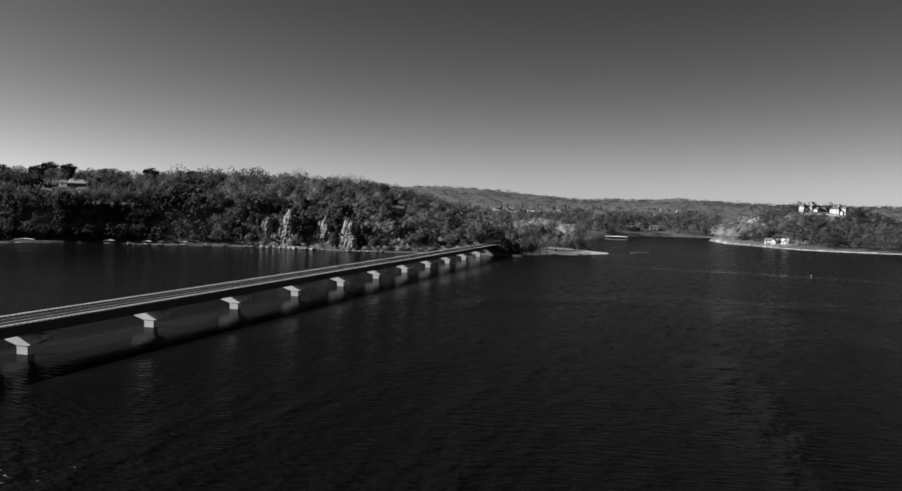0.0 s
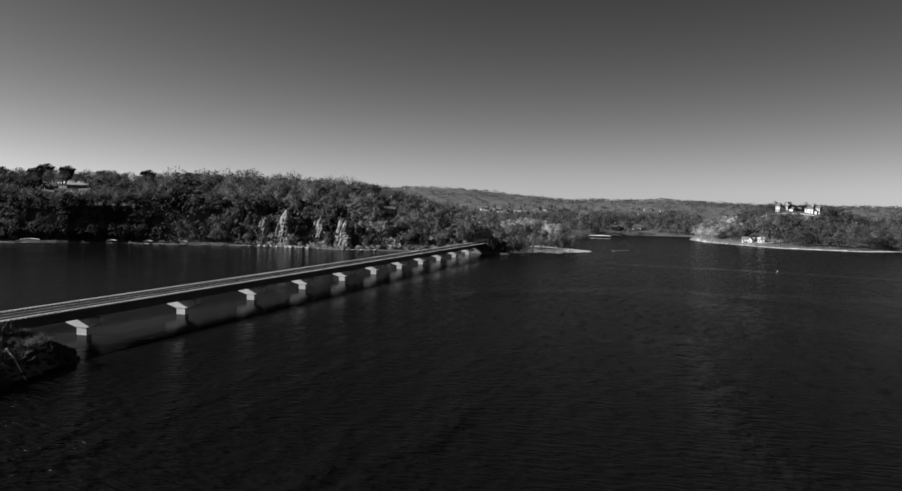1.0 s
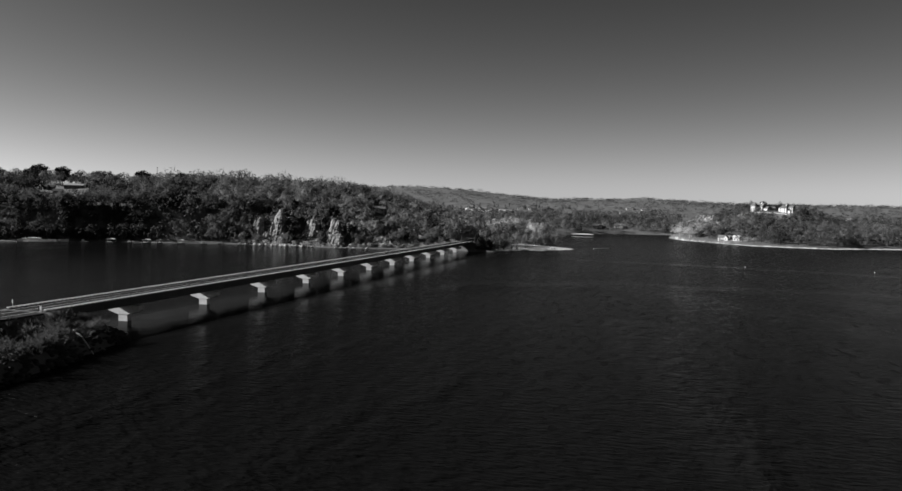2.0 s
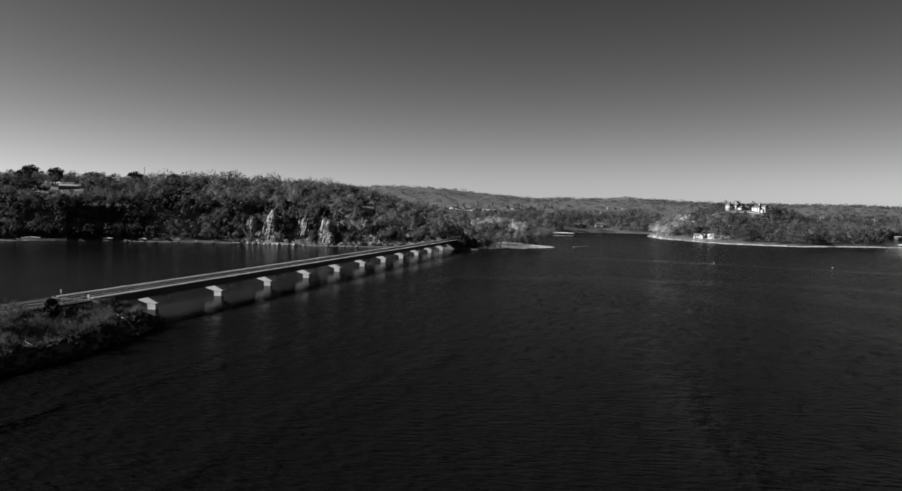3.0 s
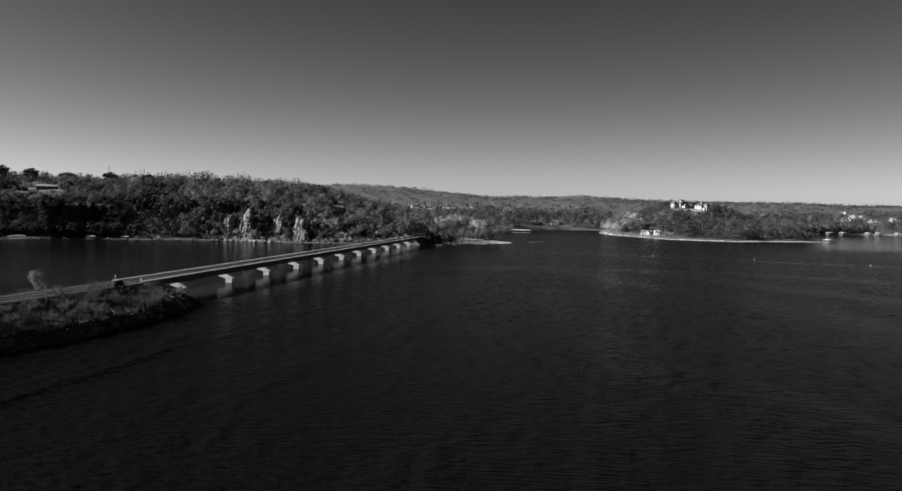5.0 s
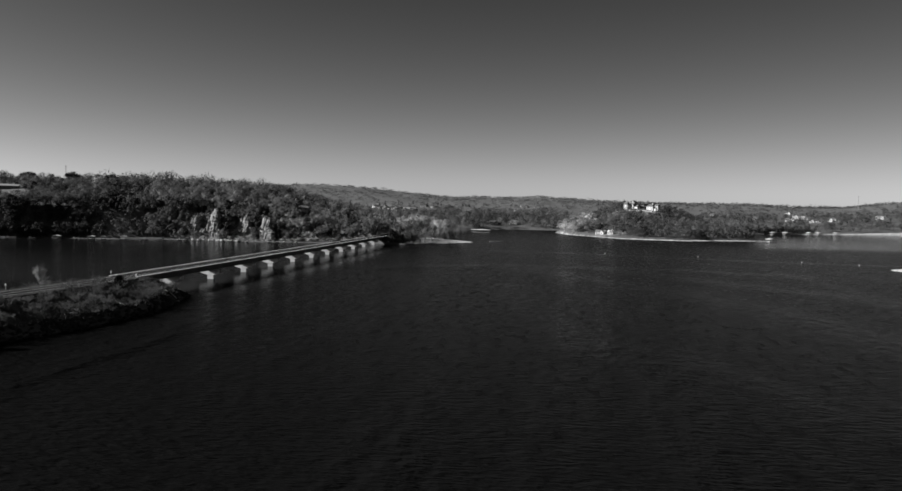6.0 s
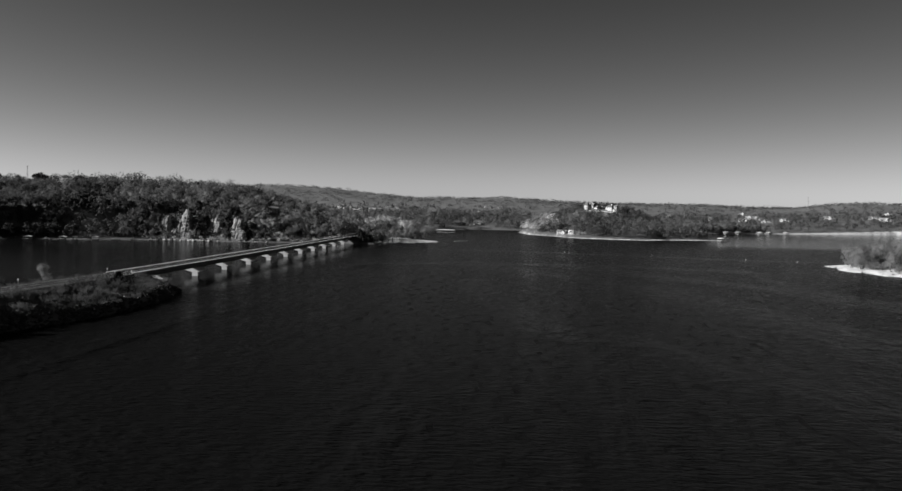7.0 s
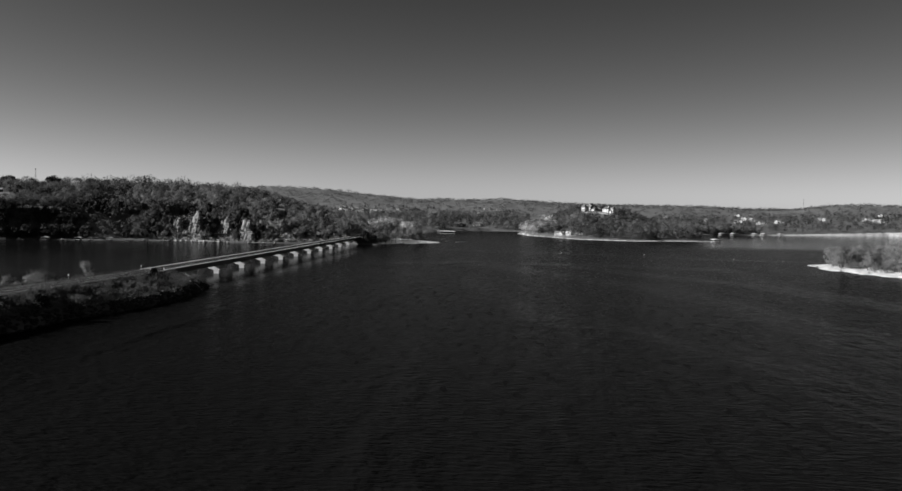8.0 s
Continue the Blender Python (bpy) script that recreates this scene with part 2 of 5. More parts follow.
# ---- the plan: shores and heights ----
MAIN = [(-4500, 300), (-900, 330), (-560, 365), (-470, 391), (-452, 398), (-436, 407), (-420, 419), (-406, 430), (-370, 440), (-347, 450), (-316, 459),
        (-296, 461), (-267, 461), (-243, 459), (-221, 457), (-195, 463), (-161, 474), (-142, 478), (-124, 476), (-112, 472),
        (-100, 480), (-88, 514), (-69, 520), (-46, 556), (-50, 568), (-66, 592), (-88, 618), (-108, 640), (-118, 700), (-112, 860),
        (-110, 960), (-90, 1040), (-23, 1110), (45, 1112), (66, 1040), (43, 980), (41, 962), (56, 877), (87, 819), (117, 757),
        (155, 739), (192, 731), (227, 758), (264, 772), (300, 792), (296, 815), (285, 900), (290, 1050), (315, 1168),
        (366, 1171), (488, 1222), (628, 1300), (825, 1380), (1500, 1450), (4500, 1500), (4500, 6000), (-4500, 6000)]
BAR = [(226, 318), (220, 275), (224, 248), (237, 214), (256, 185), (330, 120), (600, 60), (4500, 0), (4500, 560), (900, 520),
       (500, 430), (330, 385), (262, 348)]
DAM = [(-104, 91), (-98, 84), (-94, 67), (-90, 50), (-90, 38), (-91, 22), (-94, 9), (-98, -6), (-101, -40), (-104, -120),
       (-108, -600), (-4500, -900), (-4500, -1000), (-150, -600), (-141, -120), (-140, 0), (-141, 50), (-137, 80), (-126, 93),
       (-114, 95)]
SOUTH = [(-4500, -560), (-300, -600), (0, -640), (4500, -560), (4500, -2500), (-4500, -2500)]


def inside_by(poly, x, y):
    """Metres to the shore: positive on land."""
    x, y = np.asarray(x, float), np.asarray(y, float)
    best = np.full(x.shape, 1e18)
    odd = np.zeros(x.shape, bool)
    for (x0, y0), (x1, y1) in zip(poly, poly[1:] + poly[:1]):
        ex, ey = x1 - x0, y1 - y0
        k = np.clip(((x - x0) * ex + (y - y0) * ey) / (ex * ex + ey * ey), 0, 1)
        best = np.minimum(best, (x - x0 - k * ex) ** 2 + (y - y0 - k * ey) ** 2)
        if y0 != y1:
            odd ^= ((y0 > y) != (y1 > y)) & (x < (x1 - x0) * (y - y0) / (y1 - y0) + x0)
    return np.where(odd, 1, -1) * np.sqrt(best)


def step(a, b, v):
    k = np.clip((v - a) / (b - a), 0, 1)
    return k * k * (3 - 2 * k)


def wavy(x, y, size, seed):
    """Soft noise between -1 and 1 as a sum of crossed waves."""
    r = np.random.RandomState(seed)
    total = 0
    for _ in range(7):
        a, p, q = r.uniform(0, 2 * math.pi), r.uniform(0, 2 * math.pi), r.uniform(0.5, 1.7)
        total = total + np.sin((x * math.cos(a) + y * math.sin(a)) * 2 * math.pi * q / size + p)
    return total / 4.0


RIDGE_AZ = [-90, -50, -38, -27, -20, -17.8, -13.2, -8.6, -4, 0.4, 4.6, 8.7, 12.5, 16, 18.4, 22, 25.6, 29, 40, 90]
RIDGE_H = [85, 90, 95, 100, 115, 117, 103, 85, 79, 88, 79, 72, 70, 70, 65, 65, 79, 79, 73, 66]
ROAD_X = lambda y: -118.2 - 0.0171 * (y - 107)
ROAD_Z = 6.6
RISE = lambda y: 0.0135 * np.clip(70 - y, 0, 130)


def land(x, y):
    """Height of the ground, and how sandy and how grassy it is."""
    x, y = np.asarray(x, float), np.asarray(y, float)
    main, bar, dam, south = (inside_by(p, x, y) for p in (MAIN, BAR, DAM, SOUTH))
    wob = wavy(x, y, 70, 3)
    d = np.maximum(main + 0.7 * wavy(x, y, 18, 5), 0)
    # a low shore that rises slowly inland
    base = 2.5 * (1 - np.exp(-d / 12)) + 0.09 * np.minimum(d, 150) + 0.04 * np.clip(d - 150, 0, 700) + 1.5 * wob * step(5, 60, d)
    # the bluff
    bluff = step(-118, -262, x + 0.26 * (y - 470)) * step(1500, 900, y)
    cliff = 1.2 * step(0, 6, d) + 27 * step(8, 34, d + 5 * wob) + 12 * step(30, 110, d) + 7 * step(100, 320, d) + 2 * wob * step(20, 60, d)
    cliff = cliff + 4 * step(-330, -480, x) * step(60, 160, d)
    h = base * (1 - bluff) + cliff * bluff
    # the hill on the point
    point = step(20, 60, x) * step(345, 300, x) * step(1180, 1090, y)
    hill = 32 * np.exp(-((x - 162) / 80) ** 2 - ((y - 950) / 78) ** 2) + 0.11 * np.minimum(d, 35) + 4 * step(20, 80, d)
    hill = hill + 1.0 * wob * step(10, 40, d)
    h = h * (1 - point) + hill * point
    # the spit beside the bridge's far end
    spit = step(-106, -98, x) * step(650, 620, y)
    h = h * (1 - spit) + np.minimum(h, 0.07 * d + 0.2) * spit
    # distant ridges
    r = np.hypot(x - 13, y + 80)
    az = np.degrees(np.arctan2(x - 13, y + 80))
    top = np.interp(az, RIDGE_AZ, RIDGE_H) + 5 * wavy(x, y, 700, 8) + 3.5 * wavy(x, y, 220, 9)
    far = step(1350, 2850, r) ** 1.2
    h = np.where(main > 0, h * (1 - far) + np.maximum(top, h * 0.6) * far, h)
    h = np.where(main > 0, h, np.maximum(main * 0.15, -4))
    # the sand bar
    db = np.maximum(bar + 1.5 * wavy(x, y, 25, 6), 0)
    h = np.where(bar > 0, 0.055 * np.minimum(db, 40) + 0.02 * np.minimum(db, 300) + 0.25 * step(5, 15, db) * wavy(x, y, 14, 7), h)
    # the causeway's embankment
    dd = np.maximum(dam + 0.8 * wavy(x, y, 11, 4), 0)
    off = np.abs(x - ROAD_X(y))
    bank = np.minimum(0.8 * dd, 2.3 + 0.1 * dd) + 0.35 * wavy(x, y, 8, 12) * step(2, 6, dd)
    bank = np.maximum(bank, (ROAD_Z - 0.12) + RISE(y) - np.maximum(off - 6.2, 0) * 0.55)
    bank = np.minimum(bank, ROAD_Z - 0.12 + RISE(y))
    bank = np.minimum(bank, 0.9 * dd)
    end = step(88, 79, y)
    bank = bank * end + np.minimum(bank, 0.5 * dd) * (1 - end)
    h = np.where(dam > 0, bank, h)
    h = np.where(south > 0, 0.08 * np.minimum(south, 400), h)
    # the road's way inland past the bridge
    lane = np.abs(x - ROAD_X(y))
    deck = step(14, 6, lane) * step(478, 492, y) * step(720, 640, y)
    h = h * (1 - deck) + (ROAD_Z - 0.12 + 0.02 * np.maximum(y - 500, 0)) * deck
    shore = step(7, 3, d) * (main > 0)
    sand = step(6.5, 4, main + 4.0 * step(130, 95, x)) * (main > -3) * point * (1 - 0.45 * step(105, 75, x)) + spit * (1 - 0.7 * step(9, 12, d) * step(0.1, 0.6, wavy(x, y, 30, 19))) * (main > 0)
    sand = np.maximum(sand, step(6, 4, main) * (main > -10) * step(440, 500, x))
    sand = np.maximum(sand, 0.36 * shore * step(-150, -200, x) * step(-365, -330, x) * step(-0.2, 0.6, wavy(x, y, 60, 17)))
    sand = np.maximum(sand, 1.2 * np.exp(-(((x + 438) - 1.3 * (y - 406)) / 9) ** 2 - ((y - 406) / 10) ** 2) * (main > -2))
    sand = np.maximum(sand, step(34, 24, db) * (bar > 0))
    lawn = np.exp(-(((x - 168) / 20) ** 4 + ((y - 910) / 15) ** 4)) * 1.1 * point
    lawn = np.maximum(lawn, np.exp(-(((x - 108) / 22) ** 2 + ((y - 822) / 16) ** 2)) * 1.2 * point)
    lawn = np.maximum(lawn, 0.42 * (dam > 0) * step(3, 6, dd))
    lawn = np.maximum(lawn, 1.2 * np.exp(-(((x + 482) / 34) ** 2 + ((y - 474) / 16) ** 2)))
    lawn = np.maximum(lawn, 1.2 * np.exp(-(((x + 330) + 1.0 * (y - 1488)) / 40) ** 2 - ((y - 1488) / 45) ** 2))
    return h, np.clip(sand, 0, 1), np.clip(lawn, 0, 1)


def ground_z(x, y):
    return float(land(np.array([x]), np.array([y]))[0][0])


def steps(*runs):
    return np.unique(np.concatenate([np.arange(a, b, s) for a, b, s in runs]))


def sheet(name, xs, ys, z, material, attributes, label):
    gx, gy = np.meshgrid(xs, ys)
    v = np.stack([gx.ravel(), gy.ravel(), z(gx.ravel(), gy.ravel())], 1)
    nx, ny = len(xs), len(ys)
    i = (np.arange(ny - 1)[:, None] * nx + np.arange(nx - 1)[None, :]).ravel()
    f = np.stack([i, i + 1, i + nx + 1, i + nx], 1)
    me = array_mesh(name, v, f, material, True)
    for key, values in attributes(gx.ravel(), gy.ravel()).items():
        me.attributes.new(key, "FLOAT", "POINT").data.foreach_set("value", values.astype(np.float32))
    return tagged(new(name, me), label, name, kind="structure")


GX = steps((-4500, -700, 80), (-700, -150, 6), (-150, -82, 2), (-82, 40, 6), (40, 126, 1.6), (126, 350, 6), (350, 1000, 7), (1000, 4600, 80))
GY = steps((-2400, -60, 45), (-60, 120, 3), (120, 200, 10), (200, 620, 5), (620, 730, 8), (730, 1010, 5), (1010, 1130, 8), (1130, 1260, 4), (1260, 1420, 4), (1420, 2000, 25), (2000, 5000, 70))
sheet("ground", GX, GY, lambda x, y: land(x, y)[0], ground_material(),
      lambda x, y: dict(zip(("sand", "lawn"), land(x, y)[1:])), "wooded winter hills and sandy shores of leaf litter")


def near_line(points, x, y):
    """Metres to a line of points."""
    best = np.full(np.shape(x), 1e18)
    for (x0, y0), (x1, y1) in zip(points, points[1:]):
        ex, ey = x1 - x0, y1 - y0
        k = np.clip(((x - x0) * ex + (y - y0) * ey) / (ex * ex + ey * ey), 0, 1)
        best = np.minimum(best, (x - x0 - k * ex) ** 2 + (y - y0 - k * ey) ** 2)
    return np.sqrt(best)


GUSTS = [([(-60, 222), (-46, 240), (0, 257), (40, 262), (90, 260), (150, 240)], 13),
         ([(0, 257), (42, 195), (70, 140), (91, 86), (111, 11), (122, -60)], 15),
         ([(8, 150), (18, 80), (30, 20), (60, -8), (74, -46), (90, -110)], 9),
         ([(60, 255), (90, 200), (130, 150), (165, 60)], 14)]


def water_state(x, y):
    """How calm the water lies, and where gusts ruffle it."""
    lee = step(-114, -128, x) * step(60, 130, y) * 0.8
    east = step(0, 22, (x - 271) + (y - 796) * -0.27) * step(500, 620, y) * 0.95
    near = 0.96 * step(-80, -98, x) * step(-140, -120, x) * step(70, 100, y)
    slick = np.exp(-((y - (404 - 0.27 * (x - 40) + 4 * np.sin(x / 35))) / 4.5) ** 2) * step(-60, 0, x) * 0.92
    windy = sum(np.exp(-(near_line(p, x, y) / w) ** 2) for p, w in GUSTS)
    return {"calm": np.clip(np.maximum(np.maximum(np.maximum(lee, east), slick), near), 0, 1), "windy": np.clip(windy, 0, 1)}


WX = steps((-4500, -600, 150), (-600, -140, 10), (-140, -60, 4), (-60, 200, 5), (200, 450, 10), (450, 4600, 150))
WY = steps((-2400, -300, 150), (-300, -150, 15), (-150, 300, 6), (300, 480, 4), (480, 900, 12), (900, 5000, 150))
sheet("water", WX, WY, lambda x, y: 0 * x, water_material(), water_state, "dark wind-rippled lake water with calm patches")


# ---- the bridge ----
BRIDGE = Matrix.Translation((-118.2, 107, 0)) @ Matrix.Rotation(math.atan(0.0171), 4, "Z")
SPAN, SPANS, START, END = 35.0, 12, -30.0, 385.0
HALF = 5.1


def i_beam(length):
    o = [(-0.35, 0), (0.35, 0), (0.35, 0.12), (0.1, 0.2), (0.1, 1.85), (0.4, 1.98), (0.4, 2.1), (-0.4, 2.1), (-0.4, 1.98), (-0.1, 1.85),
         (-0.1, 0.2), (-0.35, 0.12)]
    return Shape().prism(o, 0, length).data("girder", GIRDER)


def build_bridge():
    b = thing("bridge", "long concrete road bridge on hammerhead piers across the lake", "bridge", BRIDGE)
    slab = Shape().prism([(-HALF, ROAD_Z - 0.3), (-2.9, ROAD_Z - 0.32), (2.9, ROAD_Z - 0.32), (HALF, ROAD_Z - 0.3), (HALF, ROAD_Z - 0.05),
                          (-HALF, ROAD_Z - 0.05)], START, END)
    part("deck", slab, GIRDER, b, "dark edged bridge deck")
    part("roadway", Shape().box(-4.548, 4.548, START, END, ROAD_Z - 0.046, ROAD_Z), ASPHALT, b, "dark asphalt roadway")
    for x in (-0.14, 0.14):
        part("centre_line", Shape().box(x - 0.05, x + 0.05, START, END, ROAD_Z + 0.002, ROAD_Z + 0.008), PAINT, b, "worn painted centre line")
    for x in (-3.4, 3.4):
        part("edge_line", Shape().box(x - 0.08, x + 0.08, START, END, ROAD_Z + 0.002, ROAD_Z + 0.008), PAINT, b, "painted white edge line")
    # open concrete parapets: a kerb beam, short posts and a rail that is jointed over every span
    post = Shape().box(-0.13, 0.13, -0.2, 0.2, 0, 0.17, 0.015).data("parapet_post", PARAPET)
    length = (END - START) / SPANS
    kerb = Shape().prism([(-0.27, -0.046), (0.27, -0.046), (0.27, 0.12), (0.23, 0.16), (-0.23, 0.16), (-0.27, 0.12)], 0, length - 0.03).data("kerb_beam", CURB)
    rail = Shape().prism([(-0.17, 0.32), (0.17, 0.32), (0.21, 0.34), (0.21, 0.39), (0.17, 0.43), (-0.17, 0.43), (-0.21, 0.39), (-0.21, 0.34)], 0, length - 0.03).data("parapet_rail", PARAPET)
    gap, rest = length / 27, Shape()
    for side in (-1, 1):
        x = side * (HALF - 0.26)
        for i in range(SPANS):
            y0 = START + i * length
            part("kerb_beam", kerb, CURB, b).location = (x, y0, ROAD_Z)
            part("parapet_rail", rail, PARAPET, b).location = (x, y0, ROAD_Z)
            for j in range(27):
                y = y0 + gap * (j + 0.5)
                if i * 27 + j < 150:
                    part("parapet_post", post, PARAPET, b).location = (x, y, ROAD_Z + 0.16)
                else:
                    rest.box(x - 0.13, x + 0.13, y - 0.2, y + 0.2, ROAD_Z + 0.16, ROAD_Z + 0.33, 0.015)
    tagged(part("far_parapet_posts", rest, PARAPET, b), kind="stuff")
    first, beam = i_beam(-START - 0.06), i_beam(SPAN - 0.06)
    for i in range(SPANS):
        for x in (-2.3, -0.77, 0.77, 2.3):
            g = part("girder", beam if i else first, GIRDER, b)
            g.location = (x, (i - 1) * SPAN + 0.03 if i else START + 0.03, ROAD_Z - 0.325 - 2.1)
    stem = Shape().prism([(-1.3, -3), (1.3, -3), (1.3, 1.7), (-1.3, 1.7)], 0.0, 1.6).data("stem", CONCRETE)
    wing = [(1.3, 1.7), (3.3, 2.3), (4.2, 2.62), (4.62, 2.95), (4.78, 3.35), (4.8, 4.03), (4.74, 4.1)]
    cap = Shape().prism(wing + [(-x, z) for x, z in reversed(wing)], -0.1, 1.7).data("cap", CONCRETE)
    pad = Shape().box(-0.3, 0.3, -0.3, 0.3, 0, 0.07).data("bearing", GIRDER)
    for i in range(SPANS - 1):
        p = thing("pier", "", "", Matrix())
        p.parent = b
        p.location = (0, i * SPAN, 0)
        part("stem", stem, CONCRETE, p)
        part("cap", cap, CONCRETE, p)
        for x in (-2.3, -0.77, 0.77, 2.3):
            part("bearing", pad, GIRDER, p).location = (x, 0.8, 4.103)
    for y0, y1 in ((START - 1.2, START - 0.02), (END + 0.02, END + 1.2)):
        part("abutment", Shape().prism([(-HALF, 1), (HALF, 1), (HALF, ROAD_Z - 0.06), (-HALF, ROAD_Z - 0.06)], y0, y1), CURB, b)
    return b


build_bridge()


# ---- roads on the land ----
def strip(name, material, x0, x1, ya, yb, z0, z1, label, lift=lambda y: 0.0):
    s = Shape()
    ys = np.linspace(ya, yb, 30)
    v, f = [], []
    for y in ys:
        k = ROAD_X(y)
        for x, z in ((x0, z0), (x1, z0), (x1, z1), (x0, z1)):
            v.append((k + x, y, z + lift(y)))
    for i in range(len(ys) - 1):
        a = 4 * i
        f += [(a + j, a + (j + 1) % 4, a + 4 + (j + 1) % 4, a + 4 + j) for j in range(4)]
    f += [(3, 2, 1, 0), tuple(4 * (len(ys) - 1) + j for j in range(4))]
    s.add(v, f)
    return tagged(part(name, s, material), label, "road", kind="structure")


INLAND = lambda y: 0.02 * max(y - 500, 0)
strip("road", ASPHALT, -4.2, 4.2, -420, 75.7, ROAD_Z - 0.5, ROAD_Z, "dark asphalt causeway road", RISE)
strip("road", ASPHALT, -4.2, 4.2, 493.4, 640, ROAD_Z - 0.5, ROAD_Z, "dark asphalt road leading inland", INLAND)
for x in (-3.7, -0.1, 3.7):
    strip("road_line", PAINT, x - 0.09, x + 0.09, -420, 75.7, ROAD_Z + 0.003, ROAD_Z + 0.009, "worn painted road line", RISE)
strip("road_shoulder", GRAVEL, -6.4, -4.22, -420, 75.7, ROAD_Z - 0.6, ROAD_Z - 0.03, "gravel and grass road shoulder", RISE)
strip("road_shoulder", GRAVEL, 4.22, 6.4, -420, 75.7, ROAD_Z - 0.6, ROAD_Z - 0.03, "gravel and grass road shoulder", RISE)


# ---- trees ----
def bare_arrays(rng, h, spread, limbs, twigs, twig_len, twig_w, low=0.22):
    """A leafless tree about h tall: the wood as a Shape, the twigs as thin triangles."""
    wood = Shape()
    lean = Vector((rng.uniform(-0.06, 0.06), rng.uniform(-0.06, 0.06), 1))
    trunk = [lean * h * k + Vector((rng.uniform(-0.2, 0.2), rng.uniform(-0.2, 0.2), 0)) * k for k in (-0.05, 0.2, 0.42, 0.68, 0.9)]
    r0 = 0.018 * h + 0.03
    wood.tube(trunk, [r0 * 1.25, r0, r0 * 0.75, r0 * 0.42, r0 * 0.12], 5)
    tips = []
    for i in range(limbs):
        k = rng.uniform(low, 0.72)
        a = i * 2.4 + rng.uniform(-0.5, 0.5)
        start = lean * h * k
        reach = spread * rng.uniform(0.6, 1.0) * (1.0 - 0.55 * max(k - 0.45, 0))
        rise = h * rng.uniform(0.12, 0.34) * (1.15 - k)
        end = start + Vector((math.cos(a) * reach, math.sin(a) * reach, rise + 0.12 * h))
        mid = start.lerp(end, 0.5) - Vector((0, 0, 0.03 * h))
        wood.tube([start, mid, end], [r0 * 0.42, r0 * 0.26, r0 * 0.06], 3)
        tips.append((start, mid, end))
    tips.append((lean * h * 0.5, lean * h * 0.75, lean * h))
    v = np.zeros((twigs * 3, 3))
    for i in range(twigs):
        s, m, e = tips[rng.randrange(len(tips))]
        k = rng.uniform(0.2, 1) ** 0.7
        p = s.lerp(m, k * 2) if k < 0.5 else m.lerp(e, k * 2 - 1)
        out = Vector((p.x, p.y, 0)) * (0.6 / max(spread, 0.1)) + Vector((rng.gauss(0, 0.55), rng.gauss(0, 0.55), 0.55 + rng.gauss(0, 0.4)))
        out = out.normalized() * twig_len * rng.uniform(0.5, 1.2)
        side = out.cross(Vector((rng.gauss(0, 1), rng.gauss(0, 1), rng.gauss(0, 1)))).normalized() * twig_w * 0.5
        v[3 * i], v[3 * i + 1], v[3 * i + 2] = p - side, p + side, p + out
    return wood, v


def evergreen_arrays(rng, h, spread, sprays, size, low=0.08, power=0.8, lobe_count=14):
    """A cedar or pine: trunk, and a ragged crown of small sprays."""
    wood = Shape().tube([(0, 0, -0.5), (0, 0, h * 0.5), (0, 0, h * 0.95)], [0.02 * h, 0.013 * h, 0.003 * h], 5)
    lobes = [(rng.uniform(0, 6.28), rng.uniform(low, 0.95), rng.uniform(0.7, 1.15)) for _ in range(lobe_count)]
    v = np.zeros((sprays * 3, 3))
    for i in range(sprays):
        a, k, q = lobes[rng.randrange(len(lobes))]
        k = min(max(k + rng.gauss(0, 0.07), low), 1.0)
        a += rng.gauss(0, 0.5)
        r = spread * q * (1 - (k - low) / (1 - low)) ** power * rng.uniform(0.35, 1.0) + 0.05 * spread
        p = Vector((math.cos(a) * r, math.sin(a) * r, h * k))
        out = Vector((math.cos(a), math.sin(a), rng.uniform(-0.5, 0.5))) * size * rng.uniform(0.6, 1.2)
        side = Vector((rng.gauss(0, 1), rng.gauss(0, 1), rng.gauss(0, 1))).normalized() * size * 0.45
        v[3 * i], v[3 * i + 1], v[3 * i + 2] = p - side, p + side, p + out
    return wood, v


def tri(n):
    return np.arange(n).reshape(-1, 3)


def shape_arrays(shape):
    """A Shape's vertices and triangles as arrays."""
    f = [(q[0], q[i], q[i + 1]) for q in shape.f for i in range(1, len(q) - 1)]
    return np.array(shape.v), np.array(f)


